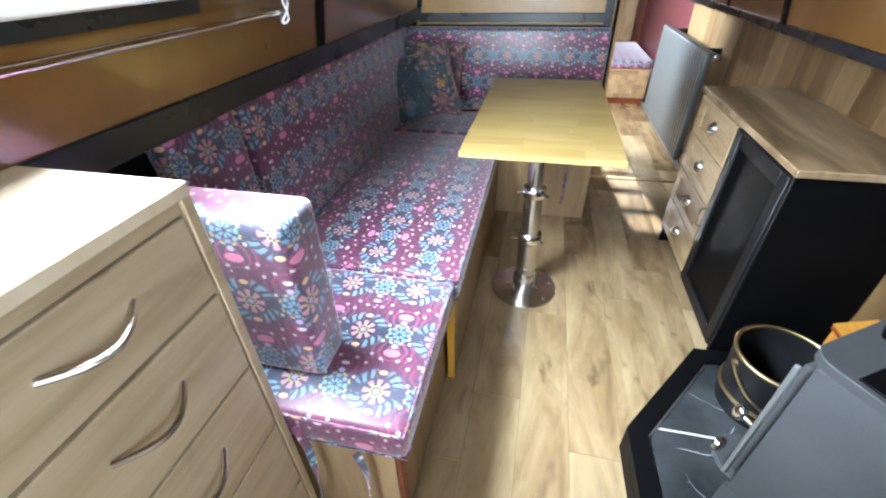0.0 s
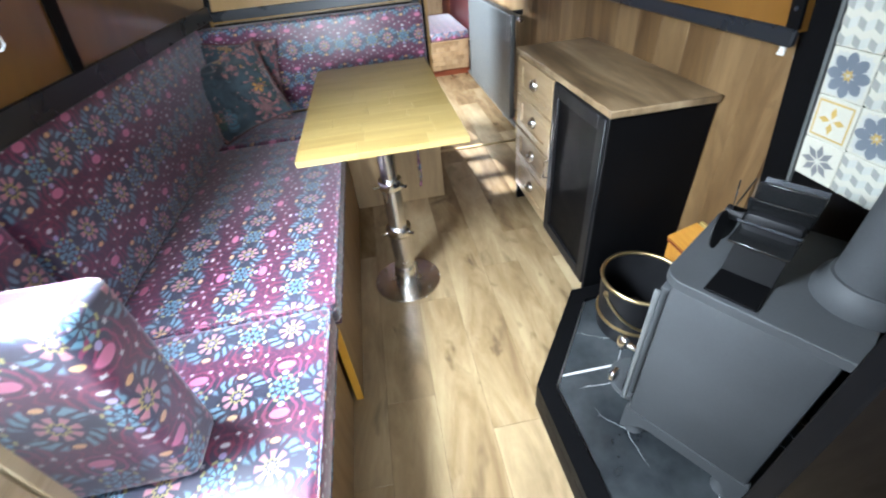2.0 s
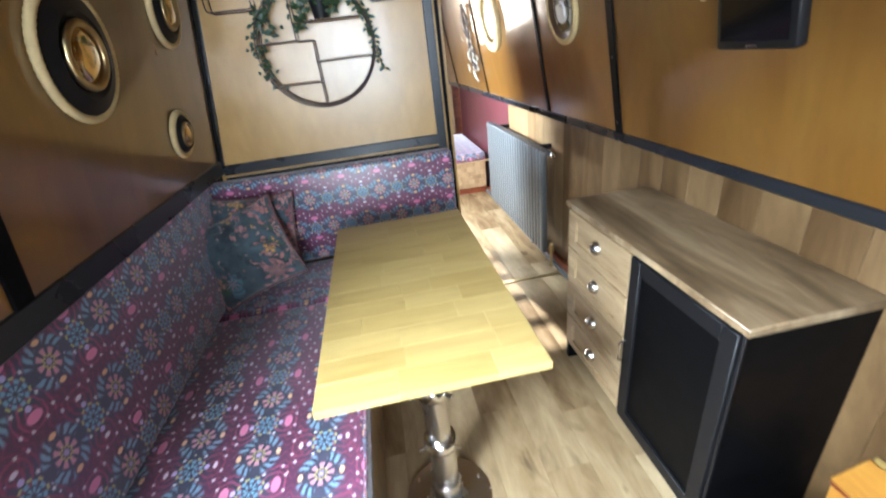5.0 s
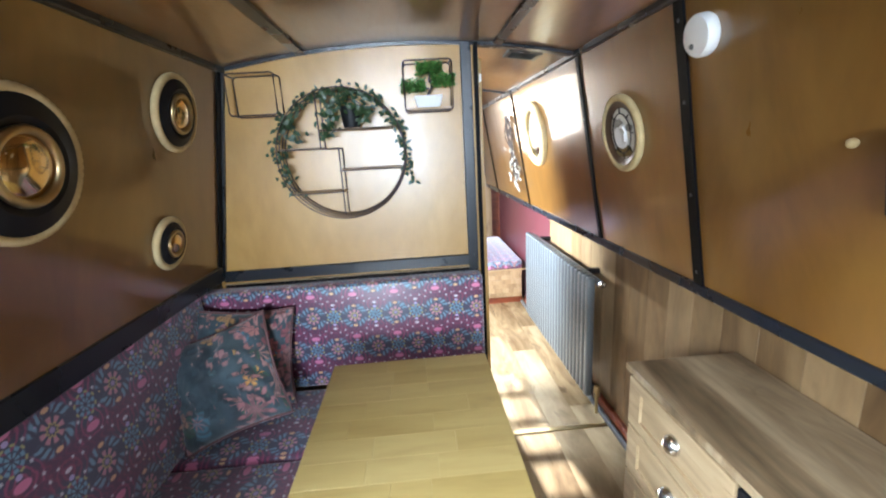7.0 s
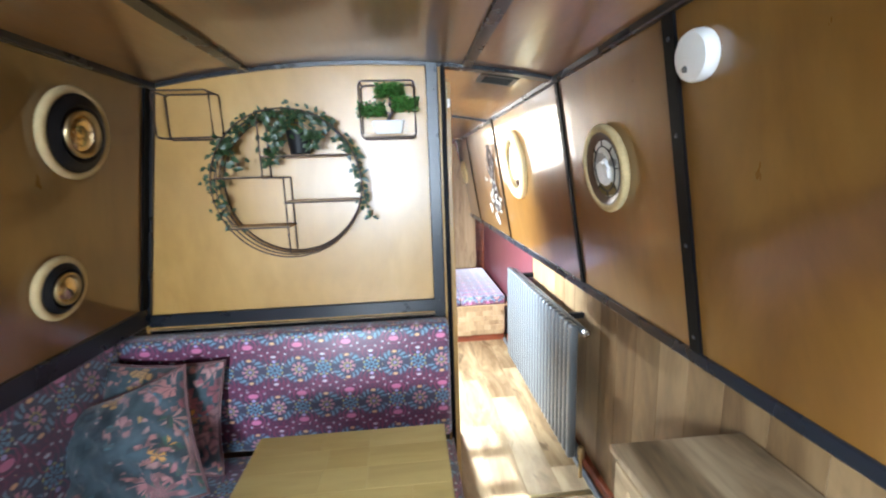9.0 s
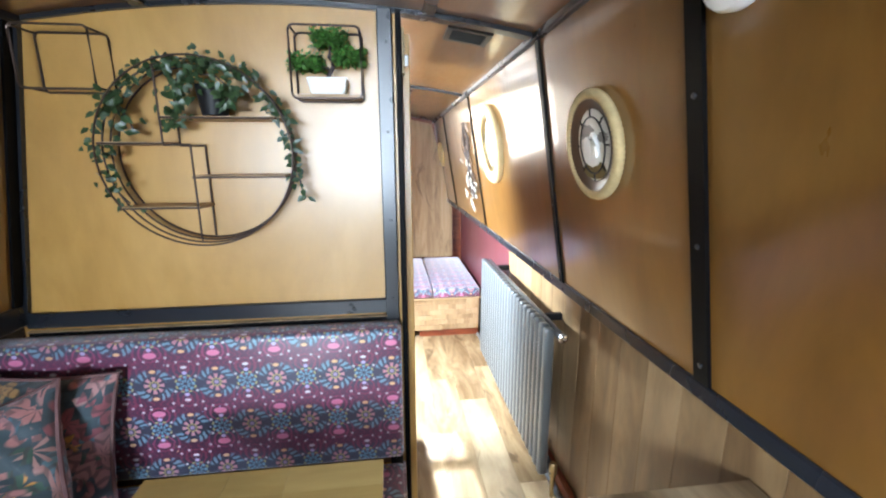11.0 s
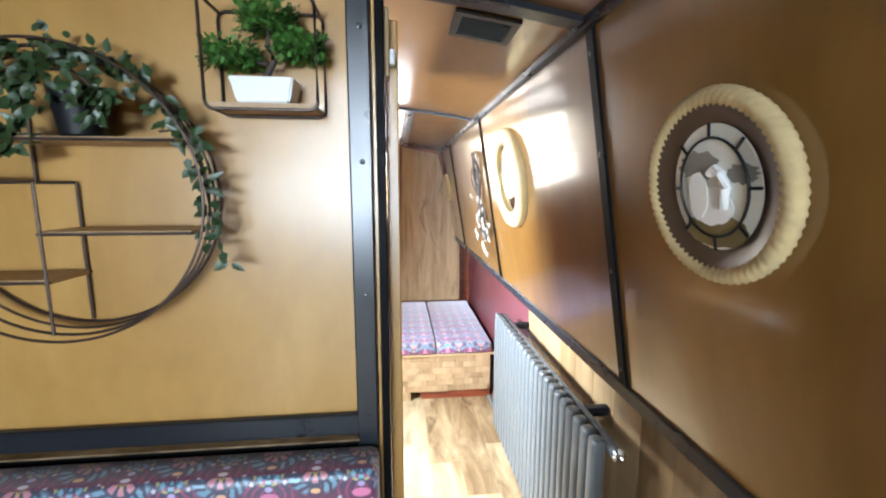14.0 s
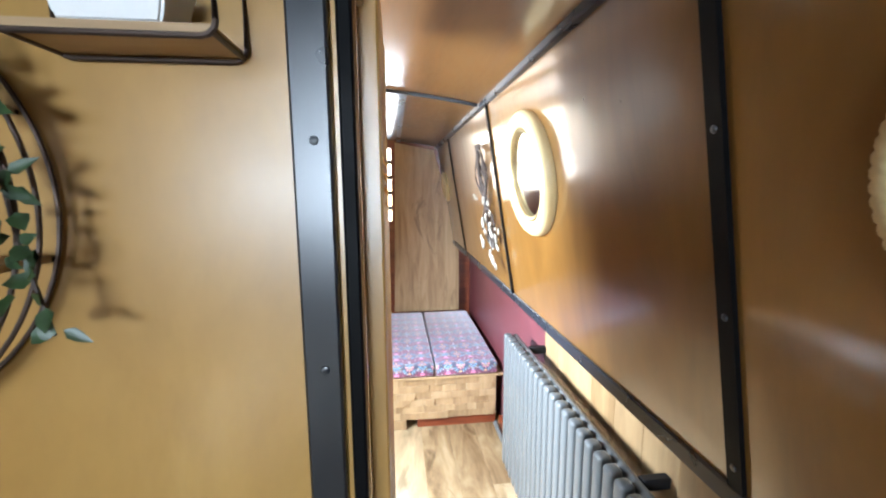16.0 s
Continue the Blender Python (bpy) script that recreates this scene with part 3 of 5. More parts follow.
bm = leaning(-1, YP - 0.016, YP - 0.001, 1.022, TOPZ, -0.016, 0.0)
structure("trim_partition_left", bm, DARKTRIM, "black corner trim")
structure("trim_jamb", box(0.887, 0.912, YP + 0.0, YP + 0.07, 0.0, roof_z(0.9) - 0.004, 0.003), PANEL, "varnished wooden door jamb")
structure("trim_jamb_edge", box(0.896, 0.914, YP - 0.014, YP - 0.001, 0.0, roof_z(0.9) - 0.004, 0.003), BLACK, "dark jamb edge")
louvre = thing("louvre_door", (0.93, 4.2, 0.02), "varnished wooden louvre door folded open beside the partition", "door")
for y0, y1 in ((YP + 0.0615, YP + 0.13), (4.42, 4.475)):
    part("stile", box(0.9125, 0.94, y0, y1, 0.02, 1.842, 0.003), PANEL, louvre)
for z0, z1 in ((0.02, 0.12), (0.9, 0.96), (1.72, 1.842)):
    part("rail", box(0.917, 0.938, YP + 0.131, 4.419, z0, z1, 0.002), PANEL, louvre)
bm = mesh_of("slat", moved(box(-0.02, 0.02, YP + 0.131, 4.419, -0.003, 0.003), Matrix.Rotation(radians(58), 4, "Y")), PANEL)
for k in range(52):
    z = 0.145 + k * 0.0305
    if not 0.885 < z < 0.975 and z < 1.71:
        piece("slat", bm, louvre, Matrix.Translation((0.928, 0, z)))

# ---- windows ----
def window(name, side, y0, y1, z0, z1, label):
    ob = thing(name, (side_x(side, z0), (y0 + y1) / 2, z0), label, "window", "", "structure")
    w = 0.045
    for a, b, c, d in ((y0 - w, y1 + w, z0 - w, z0), (y0 - w, y1 + w, z1, z1 + w), (y0 - w, y0, z0, z1), (y1, y1 + w, z0, z1)):
        part("frame", leaning(side, a, b, c, d, -0.02, 0.0), DARKTRIM, ob, "", None)
    return ob


near_win = window("window_1", -1, 0.6, 1.9, 1.255, 1.69, "side window with a black frame and cream woven blind")
sill = part("sill", box(side_x(-1, 1.255) + 0.002, side_x(-1, 1.255) + 0.05, 0.56, 1.94, 1.24, 1.256, 0.004), WHITE, near_win, "white window sill")
window("window_2", -1, 4.3, 5.15, 1.255, 1.69, "side window beyond the partition with a black frame")
# window_4 is unseen, added as the opening for the right-hand fill lamp
window("window_4", 1, 0.1, 0.9, 1.255, 1.69, "unseen window with a black frame, added to admit fill light")
window("window_3", -1, -0.95, 0.25, 1.255, 1.69, "galley window with a black frame")
blind = thing("roller_blind", (-0.15, 1.2, 1.27), "cream woven blind let down in the side window", "blind")
for k in range(10):
    z = 1.31 + k * 0.038
    x = side_x(-1, z) + 0.03
    if z > 1.6 or k < 1:
        part("fold", box(x - 0.004, x + 0.008, 0.62, 1.88, z - 0.02, z + 0.02, 0.004), ROPE, blind)

# ---- floor fittings ----
structure("trim_threshold", box(0.9, 1.56, 3.908, 3.935, -0.001, 0.006, 0.002), BRASS, "thin brass floor threshold strip")
structure("baseboard_right", box(1.585, XR - 0.001, 3.2, 5.74, 0, 0.06, 0.004), REDWOOD, "mahogany skirting strip")
pipe = thing("heating_pipe", (1.56, 4.3, 0.03), "grey-painted heating pipe along the skirting", "pipe")
part("pipe", rod((1.555, 3.2, 0.032), (1.555, 5.7, 0.032), 0.014), RADGREY, pipe)
for y in (3.4, 4.4, 5.4):
    part("clip", box(1.545, 1.585, y - 0.012, y + 0.012, 0.002, 0.02, 0.002), RADGREY, pipe)

# ---- bench ----
def seat_cushion(name, x0, x1, y0, y1, z0, z1, label, bev=0.022, turned=False, shift=(0.0, 0.0)):
    ob = thing(name, ((x0 + x1) / 2, (y0 + y1) / 2, z0), label, "cushion", "bench cushions")
    part("cover", box(x0, x1, y0, y1, z0, z1, bev, 3), FABRIC, ob, "", 60, "", turned, shift)
    return ob


def piping(ob, pts, r=0.004):
    part("piping", tube(pts, r, 6), FABRIC, ob)


bench = thing("bench_base", (0.0, 2.6, 0), "oak-effect bench base running round two walls", "bench")
part("end_panel", box(-0.3, 0.309, 1.53, 1.55, 0, 0.375), BENCHWOOD, bench)
part("front_panel", box(0.29, 0.31, 1.551, 2.043, 0, 0.375), BENCHWOOD, bench)
part("corner_post", box(0.311, 0.325, 1.528, 1.56, 0, 0.375, 0.002), REDWOOD, bench)
part("front_board", box(0.325, 0.345, 2.045, 3.318, 0.0, 0.375), BENCHWOOD, bench, "oak-effect bench front")
part("board_edge", box(0.322, 0.347, 2.0425, 2.0445, 0.0, 0.378), YELLOWPLY, bench, "bare yellow plywood board edge")
part("top_board", join(box(-0.34, 0.312, 1.535, 2.04, 0.376, 0.39), box(-0.34, 0.34, 2.045, 3.84, 0.376, 0.39), box(0.345, 0.87, 3.32, 3.84, 0.376, 0.39)), YELLOWPLY, bench)
part("front_panel", box(0.347, 0.862, 3.32, 3.34, 0, 0.375), BENCHWOOD, bench)
part("end_panel", box(0.843, 0.862, 3.341, 3.82, 0, 0.375), BENCHWOOD, bench)
seat_a = seat_cushion("seat_cushion", -0.3, 0.352, 1.508, 2.028, 0.391, 0.485, "floral bench seat cushion, short, with ribbon ties", 0.022, False, (0.049, 1.605))
seat_b = seat_cushion("seat_cushion", -0.3, 0.362, 2.034, 3.3, 0.391, 0.483, "floral bench seat cushion, long, purple and blue", 0.022, True, (2.237, -0.11))
seat_c = seat_cushion("seat_cushion", -0.3, 0.893, 3.306, 3.735, 0.391, 0.483, "floral corner seat cushion against the partition")
for ob, (x0, x1, y0, y1) in ((seat_a, (-0.28, 0.348, 1.512, 2.02)), (seat_b, (-0.28, 0.358, 2.04, 3.29)), (seat_c, (0.36, 0.889, 3.31, 3.73))):
    piping(ob, [(x0, y0, 0.478), (x1, y0, 0.478), (x1, y1, 0.478)])
    piping(ob, [(x0, y0, 0.396), (x1, y0, 0.396), (x1, y1, 0.396)])


def ribbon(name, start, length, sway, label):
    ob = thing(name, start, label, "ribbon", "cushion ties")
    bm = bmesh.new()
    prev = None
    for k in range(15):
        s = k / 14
        c = Vector(start) + Vector((sway[0] * math.sin(s * 3) + 0.004 * math.sin(9 * s), sway[1] * s, -length * s))
        a = 1.1 * math.sin(5 * s + start[0] * 9)
        side = Vector((math.cos(a), math.sin(a), 0)) * 0.009
        nrm = Vector((-math.sin(a), math.cos(a), 0)) * 0.0012
        quad = [bm.verts.new(c + side + nrm), bm.verts.new(c - side + nrm), bm.verts.new(c - side - nrm), bm.verts.new(c + side - nrm)]
        if prev:
            for i in range(4):
                bm.faces.new((prev[i], prev[(i + 1) % 4], quad[(i + 1) % 4], quad[i]))
        prev = quad
    part("band", bm, FABRIC, ob)
    return ob


ribbon("cushion_tie", (0.235, 1.5, 0.4), 0.3, (0.02, -0.02), "floral fabric tie hanging from the seat cushion")
ribbon("cushion_tie", (0.1, 1.498, 0.46), 0.33, (0.03, -0.03), "long floral fabric tie hanging beside the chest")
ribbon("cushion_tie", (0.72, 3.3, 0.4), 0.3, (0.015, -0.004), "floral fabric tie hanging from the corner cushion")


def back_cushion(y0, y1, x, z1, lean, label):
    ob = thing("back_cushion", (x, (y0 + y1) / 2, 0.485), label, "cushion", "bench back cushions")
    bm = box(XL + 0.03, x, y0, y1, 0.485, z1, 0.02, 3)
    for v in bm.verts:
        v.co.x -= lean * (v.co.z - 0.485)
    part("cover", bm, FABRIC, ob, "", 60)
    return ob


back_cushion(1.82, 2.1, -0.268, 0.968, 0.06, "floral back cushion, short, leaning on the side wall")
back_cushion(2.105, 3.73, -0.245, 0.985, 0.07, "floral back cushion, long, leaning on the side wall")
BACKSHIFT = (0.329, 0.81, 1.165, 1.187)
ob = thing("back_cushion", (0.3, 3.79, 0.485), "floral back cushion along the partition, pink and blue", "cushion", "bench back cushions")
part("cover", box(-0.3, 0.889, 3.738, 3.828, 0.485, 0.952, 0.018, 3), FABRIC, ob, "", 60, "", False, BACKSHIFT)
ob = thing("arm_cushion", (-0.08, 1.73, 0.485), "upright floral end cushion with a sunlit top", "cushion")
bm = box(-0.24, 0.124, 1.612, 1.738, 0.486, 0.912, 0.022, 3)
part("cover", bm, FABRIC, ob, "", 60)


def pillow(w, h, t, n=26, seed=0.0):
    """A plump square cushion with pinched corners and creases, upright in xz."""
    bm = bmesh.new()
    for s in (1, -1):
        g = []
        for i in range(n + 1):
            row = []
            for j in range(n + 1):
                a, b = 2 * i / n - 1, 2 * j / n - 1
                puff = (max(0, 1 - abs(a) ** 2.4) * max(0, 1 - abs(b) ** 2.4)) ** 0.6
                pinch = 1 - 0.09 * (1 - abs(b) ** 2) * abs(a) ** 3
                pinch2 = 1 - 0.09 * (1 - abs(a) ** 2) * abs(b) ** 3
                wob = (0.5 - abs(noise.noise(Vector((2.6 * (a + 0.8 * b) + seed, 1.1 * (a - b), s))))) * 0.075 * puff + 0.02 * puff * noise.noise(Vector((7 * a + seed, 7 * b, s)))
                sag = -0.02 * puff * b
                row.append(bm.verts.new((a * w / 2 * pinch + sag * a, s * (t / 2 * puff + wob), b * h / 2 * pinch2)))
            g.append(row)
        for i in range(n):
            for j in range(n):
                f = (g[i][j], g[i + 1][j], g[i + 1][j + 1], g[i][j + 1])
                bm.faces.new(f if s < 0 else f[::-1])
    bmesh.ops.remove_doubles(bm, verts=bm.verts[:], dist=0.0005)
    return bm


def throw_pillow(m, label, w=0.42, h=0.42):
    ob = thing("throw_pillow", m.translation - Vector((0, 0, 0.2)), label, "pillow", "throw pillows")
    part("cover", moved(pillow(w, h, 0.14, 26, 10 * m.translation.x), m), PILLOW, ob, "", 80)
    pts = []
    for k in range(49):
        t = 2 * math.pi * k / 48
        c, s = math.cos(t), math.sin(t)
        f = 1 / max(abs(c), abs(s))
        u0, v0 = c * f, s * f
        pts.append(m @ Vector((u0 * w / 2 * (1 - 0.09 * max(0, 1 - v0 * v0) * min(1, abs(u0)) ** 3), 0, v0 * h / 2 * (1 - 0.09 * max(0, 1 - u0 * u0) * min(1, abs(v0)) ** 3))))
    part("piping", tube(pts, 0.006, 6), plain_pink, ob, "dusty pink piping")
    return ob


plain_pink = plain("dusty_pink_piping", (0.16, 0.085, 0.085), 0.8, 0, 0.2, 30)
throw_pillow(pose(-0.125, 3.655, 0.695, -9, 4, 2), "dark teal floral throw pillow leaning on the seat back", 0.41, 0.41)
throw_pillow(pose(-0.12, 3.485, 0.695, -33, -17, 8), "teal and orange floral throw pillow propped in the corner", 0.39, 0.4)

# ---- table ----
table = thing("pedestal_table", (0.56, 2.85, 0), "oak table top on a brushed steel pedestal", "table")
TX0, TX1, TY0, TY1 = 0.3, 0.835, 2.365, 3.4
part("top_core", box(TX0 + 0.004, TX1 - 0.004, TY0 + 0.004, TY1 - 0.004, 0.744, 0.7605), TABLEWOOD, table, "", None)
rng = random.Random(5)
NS = 13
for k in range(NS):
    ya, yb = TY0 + (TY1 - TY0) * k / NS, TY0 + (TY1 - TY0) * (k + 1) / NS
    cuts = [TX0, TX0 + rng.uniform(0.1, 0.24), TX0 + rng.uniform(0.3, 0.45), TX1]
    for xa, xb in zip(cuts, cuts[1:]):
        part("stave", box(xa + 0.0001, xb - 0.0001, ya + 0.0001, yb - 0.0001, 0.743, 0.763, 0.0005), TABLEWOOD, table, "", None)
PX, PY = 0.565, 2.62
part("base_plate", lathe([(0.148, 0.0), (0.15, 0.004), (0.148, 0.009), (0.05, 0.013)], 40, pose(PX, PY, 0)), STEEL, table)
part("column", lathe([(0.052, 0.012), (0.052, 0.085), (0.046, 0.1)], 28, pose(PX, PY, 0)), STEEL, table)
part("column", lathe([(0.044, 0.1), (0.044, 0.3)], 28, pose(PX, PY, 0)), STEEL, table)
part("column", lathe([(0.038, 0.3), (0.038, 0.52)], 28, pose(PX, PY, 0)), STEEL, table)
part("column", lathe([(0.032, 0.52), (0.032, 0.743)], 28, pose(PX, PY, 0)), STEEL, table)
for z, r in ((0.27, 0.05), (0.49, 0.044)):
    part("collar", lathe([(r, z), (r + 0.003, z + 0.004), (r + 0.003, z + 0.036), (r, z + 0.04)], 28, pose(PX, PY, 0)), CHROME, table)
    for a in (200, 320):
        c, s = math.cos(radians(a)), math.sin(radians(a))
        part("clamp_screw", rod((PX + c * r, PY + s * r, z + 0.02), (PX + c * (r + 0.028), PY + s * (r + 0.028), z + 0.02), 0.007, n=10), CHROME, table)
for k in range(6):
    a = radians(60 * k + 20)
    part("bolt", lathe([(0.008, 0.009), (0.008, 0.013), (0.004, 0.016)], 10, pose(PX + 0.125 * math.cos(a), PY + 0.125 * math.sin(a), 0)), CHROME, table)

# ---- drawer cabinet ----
cab = thing("drawer_cabinet", (1.43, 2.74, 0), "black cabinet with four oak drawers and an oak top", "cabinet")
CX0, CX1, CY0, CY1 = 1.262, XR - 0.006, 2.3, 3.18
part("side_panel", box(CX0, CX1, CY0, CY0 + 0.02, 0.0, 0.778), BLACK, cab)
part("side_panel", box(CX0, CX1, CY1 - 0.02, CY1, 0, 0.778), BLACK, cab)
part("body", box(CX0 + 0.012, CX1, CY0 + 0.021, CY1 - 0.021, 0.075, 0.778), BLACK, cab)
part("plinth", box(CX0 + 0.05, CX0 + 0.065, CY0 + 0.021, CY1 - 0.021, 0, 0.074), BLACK, cab)
part("cabinet_top", box(CX0 - 0.014, CX1 + 0.002, CY0 - 0.012, CY1 + 0.012, 0.78, 0.803, 0.003), CABTOP, cab)
DY0, DY1 = 2.735, 3.165
for k in range(4):
    z1 = 0.772 - k * 0.168
    z0 = z1 - 0.16
    d = part("drawer", join(box(CX0 - 0.012, CX0 + 0.011, DY0, DY1, z0, z0 + 0.035, 0.002), box(CX0 - 0.012, CX0 + 0.011, DY0, DY1, z1 - 0.035, z1, 0.002), box(CX0 - 0.0118, CX0 + 0.011, DY0, DY0 + 0.06, z0 + 0.034, z1 - 0.034, 0.001), box(CX0 - 0.0118, CX0 + 0.011, DY1 - 0.06, DY1, z0 + 0.034, z1 - 0.034, 0.001), box(CX0 - 0.003, CX0 + 0.01, DY0 + 0.05, DY1 - 0.05, z0 + 0.03, z1 - 0.03)), DRAWERWOOD, cab, "washed oak drawer front", None)
    yc, zc = (DY0 + DY1) / 2, (z0 + z1) / 2
    cup = lathe([(0.0285, 0.0), (0.027, 0.01), (0.02, 0.02), (0.008, 0.026), (0.001, 0.027)], 20, Matrix.Translation((CX0 - 0.003, yc, zc)) @ Matrix.Rotation(radians(-90), 4, "Y"))
    part("cup_handle", cup, STEEL, d, "nickel cup handle")
dr = part("cabinet_door", join(box(CX0 - 0.012, CX0 + 0.01, 2.312, 2.36, 0.09, 0.77, 0.003), box(CX0 - 0.012, CX0 + 0.01, 2.68, 2.728, 0.09, 0.77, 0.003), box(CX0 - 0.0118, CX0 + 0.01, 2.359, 2.681, 0.09, 0.14, 0.002), box(CX0 - 0.0118, CX0 + 0.01, 2.359, 2.681, 0.72, 0.77, 0.002)), IRON, cab, "black framed cabinet door")
part("door_panel", box(CX0 - 0.002, CX0 + 0.008, 2.35, 2.69, 0.13, 0.73), BLACK, dr, "satin black door panel")
part("door_handle", tube([(CX0 - 0.012, 2.715, 0.36), (CX0 - 0.035, 2.715, 0.37), (CX0 - 0.035, 2.715, 0.44), (CX0 - 0.012, 2.715, 0.45)], 0.004), CHROME, dr, "slim chrome bar handle")
part("edge_strip", box(CX0 - 0.006, CX0 + 0.004, CY0, CY0 + 0.008, 0.0, 0.775, 0.001), IRON, cab)

# ---- chest beside the bench ----
chest = thing("chest_of_drawers", (-0.06, 1.1, 0), "tall pale oak chest of drawers with curved metal handles", "chest")
part("carcass", box(-0.215, 0.06, 0.62, 1.488, 0.0, 1.03), CHEST, chest, "", None)
part("chest_top", box(-0.22, 0.084, 0.6, 1.5, 1.031, 1.052, 0.002), CHESTTOP_LIT, chest, "", None)
part("side_board", box(-0.215, 0.083, 1.481, 1.499, 0.0, 1.03, 0.001), CHEST, chest, "", None)
for k, (z0, z1) in enumerate(((0.868, 1.005), (0.69, 0.86), (0.5, 0.682), (0.27, 0.492), (0.04, 0.262))):
    d = part("drawer", box(0.0605, 0.079, 0.64, 1.478, z0, z1, 0.002), CHEST, chest, "", None)
    zc = (z0 + z1) / 2 + 0.015
    pts = [(0.079 + 0.03 * math.sin(math.pi * s / 12), 1.235 + 0.125 * s / 12, zc - 0.012 * math.sin(math.pi * s / 12)) for s in range(13)]
    part("bow_handle", tube(pts, 0.0055), STEEL, d, "curved brushed metal handle")
part("top_rail", box(0.0605, 0.077, 0.64, 1.478, 1.01, 1.029, 0.001), CHEST, chest, "", None)

# ---- hearth, stove and what stands there ----
HZ = 0.1
hearth = thing("hearth", (1.2, 1.9, 0), "low hearth of black marble tiles in a black wooden frame", "hearth")
OUT = [(0.93, 1.36), (0.915, 1.89), (1.19, 2.262), (1.45, 2.275), (1.45, 1.96), (1.605, 1.96), (1.605, 1.36)]
INN = [(0.985, 1.4), (0.972, 1.873), (1.218, 2.205), (1.44, 2.22), (1.44, 1.93), (1.595, 1.93), (1.595, 1.4)]
part("plinth", prism(OUT, 0.0, HZ - 0.03), BLACK, hearth, "", None)
bm = bmesh.new()
lo = [[bm.verts.new((x, y, z)) for x, y in OUT] for z in (HZ - 0.028, HZ + 0.012)]
hi = [[bm.verts.new((x, y, z)) for x, y in INN] for z in (HZ - 0.028, HZ + 0.012)]
for k in range(7):
    j = (k + 1) % 7
    bm.faces.new((lo[0][k], lo[0][j], lo[1][j], lo[1][k]))
    bm.faces.new((hi[0][j], hi[0][k], hi[1][k], hi[1][j]))
    bm.faces.new((lo[1][k], lo[1][j], hi[1][j], hi[1][k]))
    bm.faces.new((lo[0][j], lo[0][k], hi[0][k], hi[0][j]))
bmesh.ops.recalc_face_normals(bm, faces=bm.faces[:])
part("frame", bm, BLACK, hearth, "black moulded edge", None)
part("grout_bed", prism(INN, HZ - 0.03, HZ - 0.004), GROUT, hearth, "", None)
part("marble_tile", prism([(0.986, 1.402), (0.98, 1.873), (1.006, 1.908), (1.593, 1.908), (1.593, 1.402)], HZ - 0.003, HZ, 0.001), MARBLE, hearth, "", None)
part("marble_tile", prism([(1.011, 1.916), (1.22, 2.203), (1.438, 2.218), (1.438, 1.916)], HZ - 0.003, HZ, 0.001), MARBLE, hearth, "", None)

stove = thing("wood_stove", (1.25, 1.62, HZ), "grey cast stove with a flat top and round flue", "stove")
SU = Vector((0.84, 0.543, 0)).normalized()
SS = Vector((0.543, -0.84, 0)).normalized()
SM = Matrix((( SU.x, SS.x, 0, 1.085), (SU.y, SS.y, 0, 1.725), (0, 0, 1, 0), (0, 0, 0, 1)))
# local axes: x along the door side, y towards the back
def stove_block(x0, x1, y0, y1, z0, z1, bev=0.006, seg=2):
    return moved(box(x0, x1, y0, y1, z0, z1, bev, seg), SM)


part("body", stove_block(0.012, 0.345, 0.02, 0.31, HZ + 0.06, 0.655, 0.012), STOVE, stove)
outline = []
for cx, cy, a0 in ((0.05, 0.045, 180), (0.305, 0.045, 270), (0.345, 0.315, 0), (0.01, 0.315, 90)):
    r = 0.045 if cy < 0.1 else 0.012
    for k in range(7):
        a = radians(a0 + 15 * k)
        outline.append((cx + r * math.cos(a), cy + r * math.sin(a)))
part("top_plate", moved(prism(outline, 0.657, 0.68, 0.002), SM), STOVE, stove)
door = part("door", join(stove_block(0.03, 0.33, 0.0, 0.019, 0.235, 0.63, 0.006), stove_block(0.06, 0.3, -0.006, 0.0, 0.3, 0.58, 0.003)), STOVE, stove, "cast door with a glass window")
part("glass", stove_block(0.09, 0.27, -0.009, -0.006, 0.34, 0.55, 0.001), GLASSBLACK, door)
part("knob", join(moved(rod((0.035, -0.035, 0.4), (0.035, 0.0, 0.4), 0.008), SM), moved(lathe([(0.006, -0.022), (0.014, -0.014), (0.016, 0), (0.014, 0.014), (0.006, 0.022)], 14, Matrix.Translation((0.035, -0.045, 0.4))), SM)), CHROME, door, "bright door knob")
part("door_edge", moved(box(-0.002, 0.008, -0.002, 0.01, 0.24, 0.64, 0.003), SM), RADGREY, stove, "pale metal door edge")
part("ash_lip", moved(lathe([(0.07, 0.0), (0.075, 0.008), (0.07, 0.018)], 20, Matrix.Translation((0.1, -0.005, 0.2))), SM), STOVE, stove)
part("air_control", moved(lathe([(0.012, 0.0), (0.022, 0.006), (0.022, 0.014), (0.01, 0.02)], 16, Matrix.Translation((0.02, -0.03, 0.28)) @ Matrix.Rotation(radians(90), 4, "X")), SM), CHROME, stove, "round air control knob")
for x, y in ((0.04, 0.04), (0.31, 0.04), (0.04, 0.28), (0.31, 0.28)):
    part("leg", moved(lathe([(0.03, 0.0), (0.024, 0.012), (0.018, 0.03), (0.032, 0.066)], 12, Matrix.Translation((x, y, HZ))), SM), STOVE, stove)
